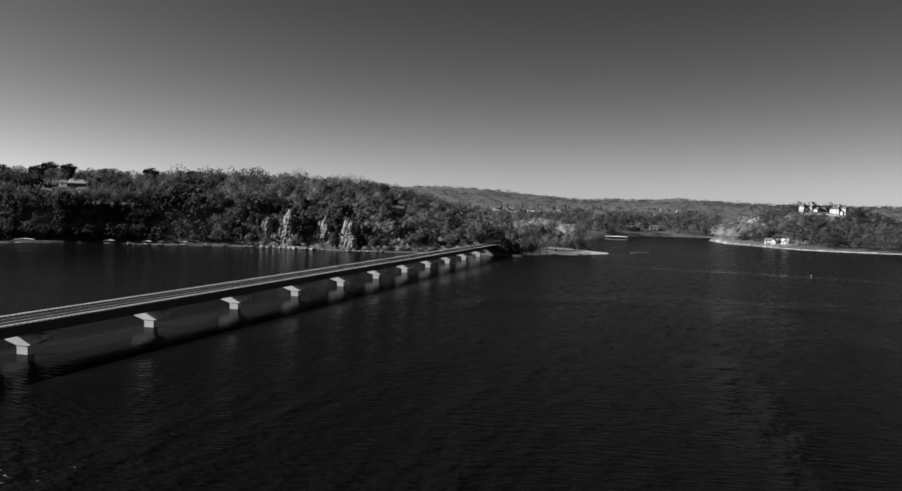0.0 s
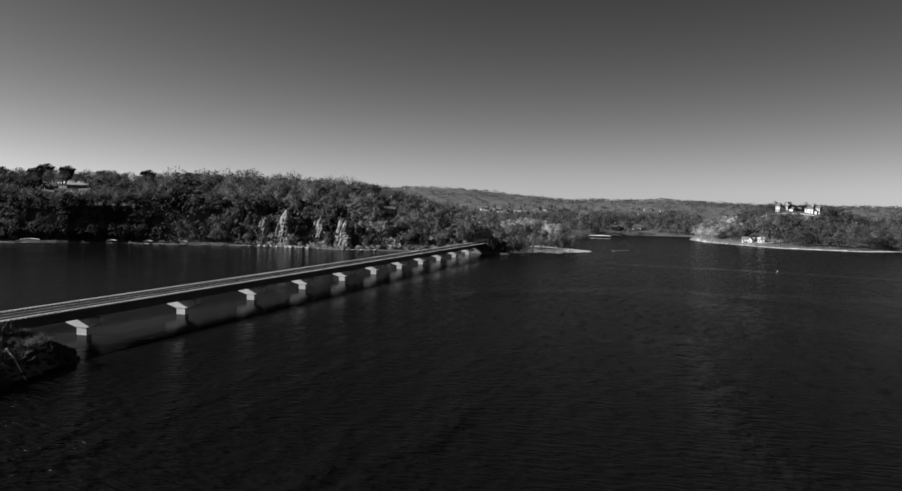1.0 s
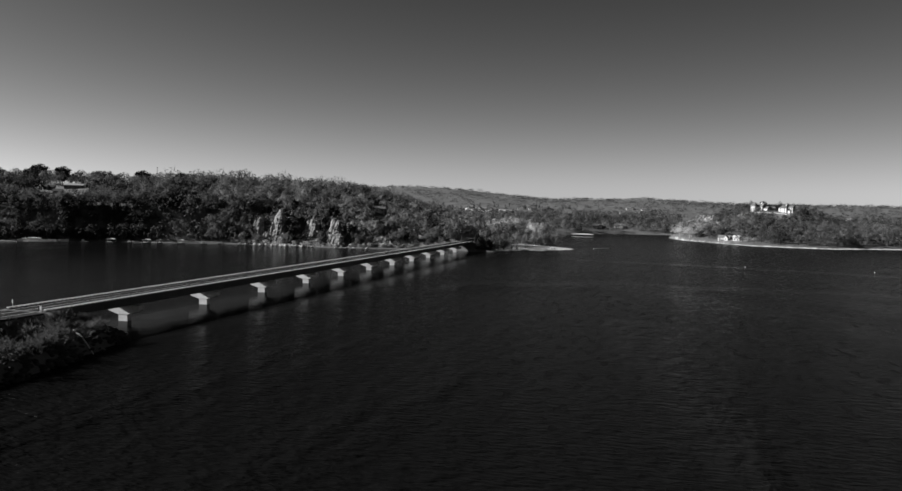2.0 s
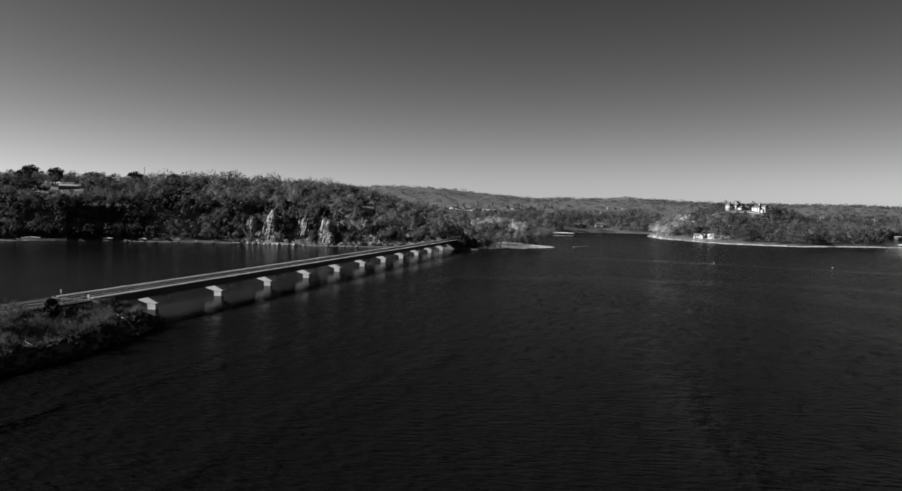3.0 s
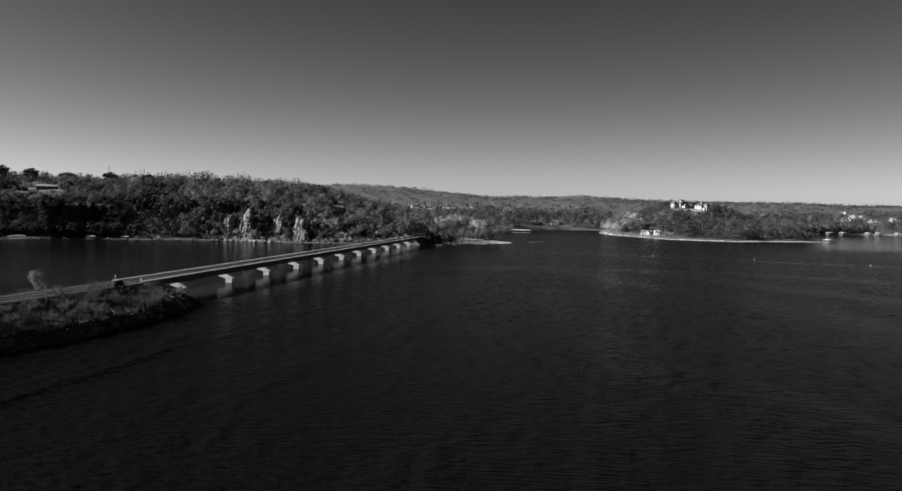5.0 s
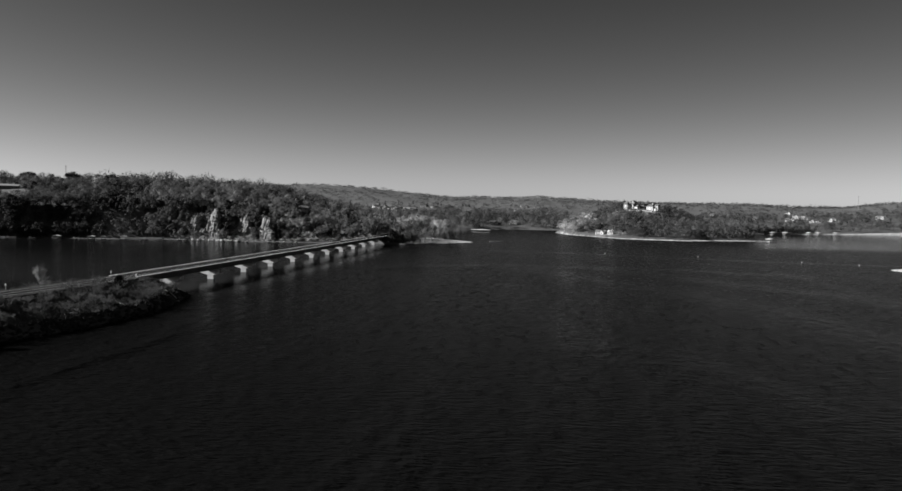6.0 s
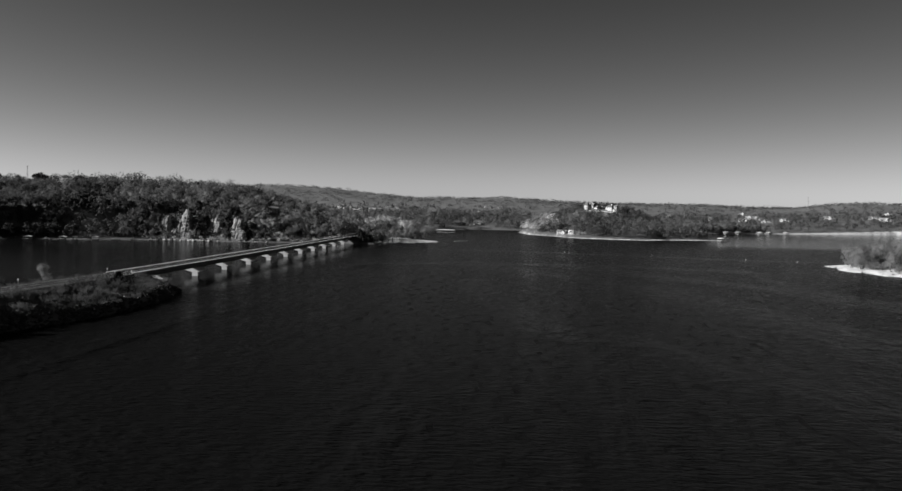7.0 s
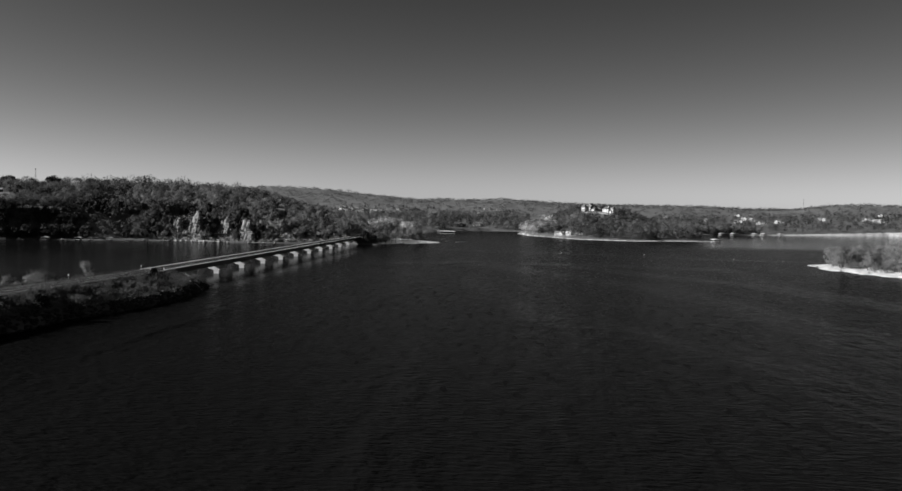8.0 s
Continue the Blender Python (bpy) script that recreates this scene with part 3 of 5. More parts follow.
def spread_out(name, templates, spots, material, label, category, vary=1.0):
    """Many plants as one mesh: templates are (vertices, triangles, normals or none); spots are rows of x, y, z, size, turn, kind."""
    vs, fs, ns, k = [], [], [], 0
    kinds = spots[:, 5].astype(int)
    for t, (v, f, *soft) in enumerate(templates):
        rows = spots[kinds == t]
        if not len(rows):
            continue
        c, s = np.cos(rows[:, 4])[:, None], np.sin(rows[:, 4])[:, None]
        x = (v[None, :, 0] * c - v[None, :, 1] * s) * rows[:, 3:4] + rows[:, 0:1]
        y = (v[None, :, 0] * s + v[None, :, 1] * c) * rows[:, 3:4] + rows[:, 1:2]
        z = v[None, :, 2] * rows[:, 3:4] + rows[:, 2:3]
        vs.append(np.stack([x, y, z], 2).reshape(-1, 3))
        if soft:
            m = soft[0]
            ns.append(np.stack([m[None, :, 0] * c - m[None, :, 1] * s, m[None, :, 0] * s + m[None, :, 1] * c, m[None, :, 2] + 0 * c], 2).reshape(-1, 3))
        fs.append((f[None] + (np.arange(len(rows)) * len(v))[:, None, None]).reshape(-1, 3) + k)
        k += len(vs[-1])
    me = array_mesh(name, np.concatenate(vs), np.concatenate(fs), material, bool(ns))
    r = np.random.RandomState(len(spots))
    own = 1 + vary * (r.choice([0.62, 0.8, 0.95, 1.0, 1.15, 1.36], len(spots)) - 1) + 0.26 * wavy(spots[:, 0], spots[:, 1], 65, 44) + 0.24 * wavy(spots[:, 0], spots[:, 1], 330, 45)
    near_bluff = step(800, 700, spots[:, 1])                # slope light and shade put into the tone: darker west of pillars, lighter east
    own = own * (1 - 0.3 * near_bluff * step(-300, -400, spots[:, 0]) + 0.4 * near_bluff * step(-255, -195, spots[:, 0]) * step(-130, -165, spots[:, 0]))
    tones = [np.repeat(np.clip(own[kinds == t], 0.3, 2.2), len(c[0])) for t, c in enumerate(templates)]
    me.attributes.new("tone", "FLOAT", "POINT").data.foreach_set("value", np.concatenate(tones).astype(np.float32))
    if ns:
        soft_normals(me, np.concatenate(ns))
    return tagged(new(name, me), label, category, kind="stuff")


def soft_normals(me, normals):
    """The crowns' own rounded normals in place of each sliver's."""
    me.attributes.new("custom_normal", "FLOAT_VECTOR", "POINT").data.foreach_set("vector", normals.astype(np.float32).ravel())
    me.update()


def plant(name, wood, crown, twig_material, label, category, n=None):
    """One tree as a thing with a trunk and a crown."""
    t = thing(name, label, category)
    part("trunk", wood, BARK, t)
    me = array_mesh("crown", crown, tri(len(crown)), twig_material, n is not None)
    if n is not None:
        soft_normals(me, n)
    part("crown", me, None, t)
    return t


rng = random.Random(11)


def facing_of(v):
    """Each triangle's own normal."""
    t = v.reshape(-1, 3, 3)
    front = np.cross(t[:, 1] - t[:, 0], t[:, 2] - t[:, 0])
    return front / (np.linalg.norm(front, axis=1)[:, None] + 1e-9)


def facing(v, out):
    """Triangles turned so that their fronts look along out, a row for each triangle."""
    t = v.reshape(-1, 3, 3)
    front = np.cross(t[:, 1] - t[:, 0], t[:, 2] - t[:, 0])
    back = (front * out).sum(1) < 0
    t[back] = t[back][:, [1, 0, 2]]
    return t.reshape(-1, 3)


def domed(seed, h, spread, sprays, long, wide, low, lobes, spikes=0.4, rise=0.7, flat=0.75, even=0.15):
    """A crown of rounded lobes: sprays of twigs that lie on each lobe, some standing out of it, with the lobes' own soft normals."""
    r = np.random.RandomState(seed)
    a = np.arange(lobes) * 2.4 + r.uniform(-0.5, 0.5, lobes)
    k = r.uniform(0, 1, lobes) ** 0.8
    reach = spread * 0.62 * np.sqrt(1 - 0.85 * k)
    mid = np.stack([np.cos(a) * reach, np.sin(a) * reach, h * (low + (0.86 - low) * k)], 1)
    size = spread * r.uniform(0.36, 0.56, lobes)
    i = r.randint(0, lobes, sprays)
    d = r.normal(0, 1, (sprays, 3))
    d[:, 2] = np.abs(d[:, 2]) * 0.9 - 0.35
    d /= np.linalg.norm(d, axis=1)[:, None]
    p = mid[i] + d * (size[i] * r.uniform(0.72, 1.05, sprays))[:, None] * np.array([1, 1, flat])
    n = d * 0.8 + (p - np.array([0, 0, h * 0.5])) / spread * 0.45 + np.array([0, 0, even])
    n /= np.linalg.norm(n, axis=1)[:, None]
    up = np.array([0, 0, 1.0]) * rise + r.normal(0, 0.5, (sprays, 3))
    along = up - n * (up * n).sum(1)[:, None]
    stand = r.uniform(0, 1, sprays) < spikes
    along[stand] = n[stand] + r.normal(0, 0.25, (stand.sum(), 3))
    along /= np.linalg.norm(along, axis=1)[:, None]
    look_at = n + r.normal(0, 0.35, (sprays, 3))
    side = np.cross(along, look_at)
    side /= np.linalg.norm(side, axis=1)[:, None] + 1e-9
    q = long * r.uniform(0.5, 1.3, sprays)[:, None]
    w = wide * r.uniform(0.6, 1.3, sprays)[:, None] * np.where(stand, 0.5, 1.0)[:, None]
    v = np.stack([p - side * w / 2 - along * q * 0.4, p + side * w / 2 - along * q * 0.4, p + along * q * 0.6], 1).reshape(-1, 3)
    return facing(v, n), np.repeat(n, 3, axis=0)


def domed_tree(seed, h, spread, sprays, long, wide, low=0.42, lobes=9, **more):
    """A far tree for joined woods: a trunk of three faces under a domed crown."""
    v, n = domed(seed, h, spread, sprays, long, wide, low, lobes, **more)
    pv, pf = shape_arrays(Shape().tube([(0, 0, -0.5), (0, 0, h * 0.75)], [0.02 * h, 0.006 * h], 3))
    pn = pv * np.array([1, 1, 0])
    pn = pn / (np.linalg.norm(pn, axis=1)[:, None] + 1e-9)
    return np.concatenate([pv, v]), np.concatenate([pf, tri(len(v)) + len(pv)]), np.concatenate([pn, n])


FAR_BARE = [domed_tree(100 + i, rng.uniform(9.5, 14), rng.uniform(4.0, 6.4), 190, 1.65, 0.4, lobes=7 + i % 4, even=0.35) for i in range(8)]
THIN_BARE = [domed_tree(120 + i, rng.uniform(9.5, 14), rng.uniform(4.4, 6.8), 85, 2.5, 0.66, lobes=6 + i % 3, even=0.9) for i in range(8)]
FAR_GREEN = [domed_tree(140 + i, rng.uniform(8, 13), rng.uniform(2.6, 3.8), 140, 1.35, 0.8, 0.12, 12, spikes=0.25, rise=0.2, flat=1.0) for i in range(5)]
SCRUB = [domed_tree(160 + i, rng.uniform(2.0, 3.6), rng.uniform(1.8, 3.0), 90, 0.9, 0.24, 0.2, 5) for i in range(5)]
TUFT = []
for i in range(5):
    clumps = [domed(180 + 9 * i + j, 8, rng.uniform(4.5, 7), 14, 3.4, 1.7, 0.2, 3, spikes=0.1, even=2.0) for j in range(3)]
    shift = [np.array([rng.gauss(0, 6.5), rng.gauss(0, 6.5), rng.uniform(-2.5, 1)]) for _ in range(3)]
    v = np.concatenate([c[0] + d for c, d in zip(clumps, shift)])
    TUFT.append((v, tri(len(v)), np.concatenate([c[1] for c in clumps])))


SLOPE_HOUSES = [(-374, 1522, 16, STONEWALL, ROOF), (-342, 1498, 26, WHITE, ROOF_WORN), (-312, 1478, 20, WHITE, ROOF), (-284, 1448, 16, WHITE, ROOF_WORN),
                (-270, 1452, 12, STONEWALL, ROOF), (-275, 1626, 16, WHITE, ROOF), (-248, 1612, 14, STONEWALL, ROOF), (-209, 1592, 22, ROOF, ROOF), (-27, 1722, 18, STONEWALL, ROOF),
                (7, 1666, 14, STONEWALL, ROOF), (-65, 1134, 16, ROOF, ROOF), (-33, 1178, 14, STONEWALL, ROOF), (-38, 1473, 12, STONEWALL, ROOF_WORN), (49, 1442, 12, STONEWALL, ROOF)]
FAR_SHORE_HOUSES = [(604, 1588, 30, WHITE, ROOF_WORN), (555, 1495, 22, STONEWALL, ROOF_WORN), (594, 1465, 20, STONEWALL, ROOF), (484, 1506, 9, WHITE, ROOF_WORN), (756, 1626, 22, ROOF, ROOF),
                (787, 1605, 20, WHITE, ROOF_WORN), (878, 1580, 18, STONEWALL, ROOF), (881, 1536, 20, STONEWALL, ROOF_WORN), (646, 1506, 16, STONEWALL, ROOF), (402, 1545, 10, STONEWALL, ROOF),
                (970, 1690, 20, STONEWALL, ROOF), (637, 1765, 16, STONEWALL, ROOF)]
CLEAR = [(-517, 515, 14), (-495, 490, 16), (-465, 520, 12), (101, 829, 14), (109, 815, 12), (142, 944, 17), (175, 935, 18), (160, 940, 16),
         (-250, 470, 12), (-224, 462, 10), (-277, 462, 10), (-292, 466, 7), (-187, 470, 9), (-165, 478, 8), (-262, 462, 5), (-235, 460, 5), (-208, 467, 6), (-278, 467, 8), (-248, 469, 8), (-222, 466, 8), (-276, 463, 6), (-246, 463, 6), (-220, 460, 7), (-198, 466, 4), (-352, 553, 14), (142, 926, 15),
         (160, 918, 17), (177, 914, 15), (170, 898, 10), (101, 812, 10), (-540, 500, 10), (-345, 545, 9), (-482, 472, 24),
         (-462, 462, 14), (-446, 402, 6), (-433, 410, 6), (-340, 537, 10), (-350, 540, 9), (-330, 545, 9), (125, 938, 13), (-217, 547, 9), (-229, 551, 8), (-211, 533, 8), (-205, 503, 9), (-209, 519, 9), (-222, 538, 8), (-374, 1512, 22), (-346, 1482, 24), (-318, 1462, 24), (-290, 1434, 22), (-277, 1610, 18), (-248, 1596, 18), (-209, 1578, 18), (-280, 1435, 14), (-262, 1610, 16)]
for x, y, w, _, _ in SLOPE_HOUSES + FAR_SHORE_HOUSES:
    toward = Vector((13 - x, -100 - y)).normalized()
    CLEAR += [(x + toward.x * q, y + toward.y * q, w * 0.5 + 7) for q in (0, 24, 48)]


def in_view(x, y, slack=0.0):
    """The plan's wedge that lies before the flight."""
    a = np.degrees(np.arctan2(x - 13, y + 70))
    return (a > -52 - slack) & (a < 34 + slack)


def scatter(seed, count, x0, x1, y0, y1, keep, kinds=5, clear=True):
    """Rows of x, y, z, size, turn, kind for plants on wooded ground."""
    r = np.random.RandomState(seed)
    x, y = r.uniform(x0, x1, count), r.uniform(y0, y1, count)
    ok = in_view(x, y, 3) & keep(x, y)
    x, y = x[ok], y[ok]
    for cx, cy, cr in CLEAR if clear else ():
        ok = np.hypot(x - cx, y - cy) > cr
        x, y = x[ok], y[ok]
    z, sand, lawn = land(x, y)
    ok = (z > 0.7) & (sand < 0.4) & (lawn < 0.45) & (np.abs(x - ROAD_X(y)) > 9)
    x, y, z = x[ok], y[ok], z[ok]
    return np.stack([x, y, z - 0.2, r.uniform(0.6, 1.2, len(x)), r.uniform(0, 6.28, len(x)), r.randint(0, kinds, len(x))], 1), r


def main_land(a, b):
    return lambda x, y: (inside_by(MAIN, x, y) > a) & (inside_by(MAIN, x, y) < b)


def woods(seed, count, box, near, far, share, label, kinds, low=False, size=1.0):
    """One stretch of woods: leafless trees in one mesh, evergreens in another."""
    spots, r = scatter(seed, count, *box, main_land(near, far))
    dense = wavy(spots[:, 0], spots[:, 1], 70, 31) + r.uniform(-0.6, 0.6, len(spots))
    if low:                                    # cedars crowd the foot of the slope and the dark western end
        dense = dense + np.clip(0.75 - inside_by(MAIN, spots[:, 0], spots[:, 1]) / 48, -0.7, 0.8) * step(-290, -330, spots[:, 0]) + 0.45 * step(-300, -430, spots[:, 0])
    tall = step(-330, -420, spots[:, 0]) * step(60, 110, inside_by(MAIN, spots[:, 0], spots[:, 1])) * step(760, 700, spots[:, 1])
    low_slope = step(1020, 1150, spots[:, 1]) * step(-170, -215, spots[:, 0])
    spots[:, 3] *= size * (1 + 0.28 * tall) * (1 - 0.4 * low_slope)
    green = dense > share
    bare = spots[~green]
    bare[:, 5] = r.randint(0, len(kinds), len(bare))
    spread_out("leafless_woods", kinds, bare, WOODS, "leafless winter woods on " + label, "woods")
    spread_out("evergreen_woods", FAR_GREEN, spots[green], EVERGREEN, "dark evergreens among the woods on " + label, "woods")


woods(21, 7500, (-720, -150, 385, 640), 4, 105, 0.25, "the rocky bluff", FAR_BARE, True)
woods(23, 2700, (-760, -150, 520, 1000), 105, 300, 0.75, "the ridge behind the bluff", FAR_BARE)
woods(24, 4900, (-420, 70, 470, 1420), 6, 420, 0.75, "the low ground beyond the bridge", THIN_BARE, size=1.3)
woods(25, 3000, (40, 310, 740, 1180), 11, 260, 0.4, "the hilly point", FAR_BARE, size=1.15)
woods(26, 3800, (290, 1400, 1160, 1800), 8, 300, 0.75, "the far shore", THIN_BARE, size=1.1)
spots, r = scatter(27, 900, -150, -56, 600, 940, main_land(3, 60))
spots[:, 5] = r.randint(0, 8, len(spots))
spots[:, 3] *= 1.35
spread_out("pale_woods", FAR_BARE, spots[:420], WOODS_PALE, "pale leafless trees round the cove", "woods")
spots, r = scatter(28, 1100, 44, 98, 868, 1010, main_land(3, 40))
spots[:, 5] = r.randint(0, 8, len(spots))
spread_out("pale_woods", FAR_BARE, spots[:260] * np.array([1, 1, 1, 1.15, 1, 1]), WOODS_PALE, "pale leafless trees at the tip of the point", "woods")
spots, r = scatter(47, 900, -486, -385, 395, 470, main_land(3, 32))
spots[:, 3] *= 0.9
spread_out("leafless_woods", FAR_BARE, spots[:130], WOODS, "leafless trees crowding the foot of the dark slope", "woods", 1.2)
spread_out("evergreen_woods", FAR_GREEN, spots[130:240], EVERGREEN, "dark evergreens crowding the foot of the slope", "woods", 1.2)
spots, r = scatter(46, 2200, -312, -122, 450, 500, main_land(1.5, 26), clear=False)
spread_out("scrub", SCRUB, spots, WOODS_PALE, "pale leafless scrub on the rocky slope under the bluff", "scrub", 1.3)
spots, r = scatter(29, 2500, 295, 520, 1160, 1300, main_land(2, 26))
spread_out("evergreen_woods", FAR_GREEN, spots[:230], EVERGREEN, "dark evergreens down to the water on the far shore", "woods")
spots, r = scatter(43, 4000, -430, 60, 1050, 1700, main_land(15, 900))
spots = spots[wavy(spots[:, 0], spots[:, 1], 110, 78) > 0.55]
spread_out("evergreen_woods", FAR_GREEN, spots[:150], EVERGREEN, "clumps of dark evergreens on the slopes beyond the cove", "woods")
spots, r = scatter(30, 4000, 380, 1250, 1300, 1800, main_land(20, 400))
spots = spots[wavy(spots[:, 0], spots[:, 1], 120, 77) > 0.45]
spread_out("evergreen_woods", FAR_GREEN, spots[:170], EVERGREEN, "clumps of dark evergreens between the far houses", "woods")
spots, r = scatter(22, 60000, -1700, 2200, 700, 3300, main_land(200, 1e9))
spots = spots[np.hypot(spots[:, 0] - 13, spots[:, 1] + 80) > 1300]
spread_out("distant_woods", TUFT, spots[:6500], WOODS, "distant leafless woods on the ridges", "woods", 0.35)


# ---- single trees near the water ----
rng = random.Random(5)
NEAR = []
for i in range(5):
    h, wide = rng.uniform(9.5, 12.5), rng.uniform(2.8, 4.2)
    w, v = bare_arrays(rng, h, wide, 13, 260, 2.0, 0.07, 0.04)
    soft, n = domed(300 + i, h, wide * 1.1, 900, 1.5, 0.13, 0.22, 12, spikes=0.6, rise=1.2, even=0.3)
    n = np.concatenate([np.repeat(facing_of(v), 3, axis=0), n])
    t = plant("bare_tree", w, np.concatenate([v, soft]), TWIG_PALE if i < 3 else TWIG, "pale leafless tree with fine upright twigs on the shore", "tree", n=n)
    NEAR.append(t)
SHRUBS = []
for i in range(4):
    w, v = bare_arrays(rng, rng.uniform(2.6, 3.6), rng.uniform(1.6, 2.4), 10, 300, 1.1, 0.07, 0.02)
    SHRUBS.append(plant("shrub", w, v, TWIG_PALE if i == 3 else TWIG_DARK, "leafless tangled shrub on the bank above the water", "shrub"))
CEDARS = []
for i in range(3):
    w, v = evergreen_arrays(rng, 7.0, 2.1, 1500, 0.6, 0.02, 0.5, 45)
    CEDARS.append(plant("cedar", w, v, NEEDLE, "dark dense evergreen cedar", "tree"))
w, v = evergreen_arrays(random.Random(3), 4.4, 2.0, 2400, 0.5, 0.03, 0.4, 110)
BUSH = plant("cedar", w, v, NEEDLE, "dense rounded dark cedar beside the causeway road", "tree")
USED = {}


def put(pool, i, x, y, size, turn, group="", sink=0.15):
    """Stand the pool's tree i at a place: the first time the thing itself, then copies."""
    src = pool[i]
    m = Matrix.Translation((x, y, ground_z(x, y) - sink)) @ Matrix.Rotation(turn, 4, "Z")
    if src.name in USED:
        ob = copy_thing(src, m)
    else:
        ob = src
        ob.matrix_world = m
        USED[src.name] = 1
    ob.scale = (size, size, size)
    if group:
        ob["group"] = group
    return ob


def grow(seed, pool, count, box, rule, lo, hi, group):
    """Single trees at chance places of a box where the rule holds."""
    r = random.Random(seed)
    made = tries = 0
    while made < count and tries < count * 60:
        tries += 1
        x, y = r.uniform(box[0], box[1]), r.uniform(box[2], box[3])
        if rule(x, y):
            put(pool, r.randrange(len(pool)), x, y, r.uniform(lo, hi), r.uniform(0, 6.28), group)
            made += 1


def depth_in(poly, x, y):
    return float(inside_by(poly, np.array([x]), np.array([y]))[0])


grow(31, NEAR[:3], 190, (226, 345, 190, 345), lambda x, y: 9 + 7 * (y < 270) < depth_in(BAR, x, y) < 70, 0.7, 1.45, "thicket on the sand bar")
grow(39, SHRUBS[3:], 90, (228, 330, 195, 330), lambda x, y: 8 + 5 * (y < 270) < depth_in(BAR, x, y) < 40, 1.0, 2.2, "shrubs on the sand bar")
grow(40, NEAR[3:], 52, (-370, -215, 495, 590), lambda x, y: 30 < depth_in(MAIN, x, y) < 120, 1.0, 1.6, "tall trees on the bluff")
before_rock = lambda x, y: y < 484 and min(abs(x - q) for q in (-278, -249, -224, -197, -187, -165)) < 7.5
grow(41, CEDARS, 22, (-320, -165, 460, 492), lambda x, y: depth_in(MAIN, x, y) > 5 and not before_rock(x, y), 0.8, 1.7, "cedars among the outcrops")
grow(42, NEAR[3:], 60, (-310, -150, 458, 484), lambda x, y: depth_in(MAIN, x, y) > 2.5 and not (before_rock(x, y) and x % 3 > 1), 0.4, 0.85, "young trees among the outcrops")
grow(36, CEDARS, 7, (245, 330, 205, 330), lambda x, y: 20 < depth_in(BAR, x, y) < 60, 0.5, 0.8, "cedars on the sand bar")
grow(32, SHRUBS[:3], 110, (-111, -92, -60, 84), lambda x, y: depth_in(DAM, x, y) > 4 and x - ROAD_X(y) > 7.5, 0.55, 1.2, "shrubs on the causeway")
grow(33, SHRUBS[:3], 18, (-138, -126, -60, 80), lambda x, y: depth_in(DAM, x, y) > 2, 0.7, 1.3, "shrubs on the causeway")
grow(34, NEAR, 7, (-138, -127, -20, 40), lambda x, y: depth_in(DAM, x, y) > 3, 0.35, 0.7, "young trees on the causeway")
grow(35, NEAR, 30, (-113, -93, 484, 600), lambda x, y: depth_in(MAIN, x, y) > 6, 0.7, 1.15, "trees at the bridge's far end")
grow(37, CEDARS, 22, (-116, -100, 480, 540), lambda x, y: depth_in(MAIN, x, y) > 5, 0.9, 1.4, "cedars at the bridge's far end")
grow(38, NEAR, 40, (-108, -60, 560, 900), lambda x, y: 3 < depth_in(MAIN, x, y) < 40, 0.8, 1.3, "trees round the cove")
put([BUSH], 0, -108.6, 60.2, 1.0, 0.3).scale = (0.85, 0.85, 0.9)
for i, (x, y) in enumerate(((-100, 497), (-97, 505), (-93, 516), (-90, 522), (-102, 492), (-84, 528))):
    put(NEAR, i % 3, x, y, 1.15 + 0.1 * (i % 2), i * 1.3, "trees at the bridge's far end")
put(CEDARS, 2, -102.0, 56.5, 0.7, 1.3).scale.z = 0.5
put(CEDARS, 1, -103.0, -12.0, 1.0, 1.3).scale.z = 0.6
put(NEAR, 1, -133.0, 58.0, 0.85, 0.4)
put(CEDARS, 2, -128.5, 66, 0.35, 2.1)

def round_pine(r, h, sprays, size):
    """An old pine: bare lower trunk under a rounded crown of clumps."""
    wood = Shape().tube([(0, 0, -0.5), (0.2, 0.1, h * 0.5), (0, 0, h * 0.92)], [0.02 * h, 0.014 * h, 0.004 * h], 5)
    clumps = []
    for _ in range(30):
        q = Vector((r.gauss(0, 1), r.gauss(0, 1), r.gauss(0, 1))).normalized() * r.uniform(0.5, 1.0)
        clumps.append(Vector((q.x * 5.4, q.y * 5.4, h * 0.64 + q.z * h * 0.32)))
    v = np.zeros((sprays * 3, 3))
    for i in range(sprays):
        p = clumps[r.randrange(30)] + Vector((r.gauss(0, 0.9), r.gauss(0, 0.9), r.gauss(0, 0.6)))
        e = Vector((r.gauss(0, 1), r.gauss(0, 1), r.gauss(0, 0.6))).normalized() * size
        q = Vector((r.gauss(0, 1), r.gauss(0, 1), r.gauss(0, 1))).normalized() * size * 0.45
        v[3 * i], v[3 * i + 1], v[3 * i + 2] = p - q, p + q, p + e
    return wood, v


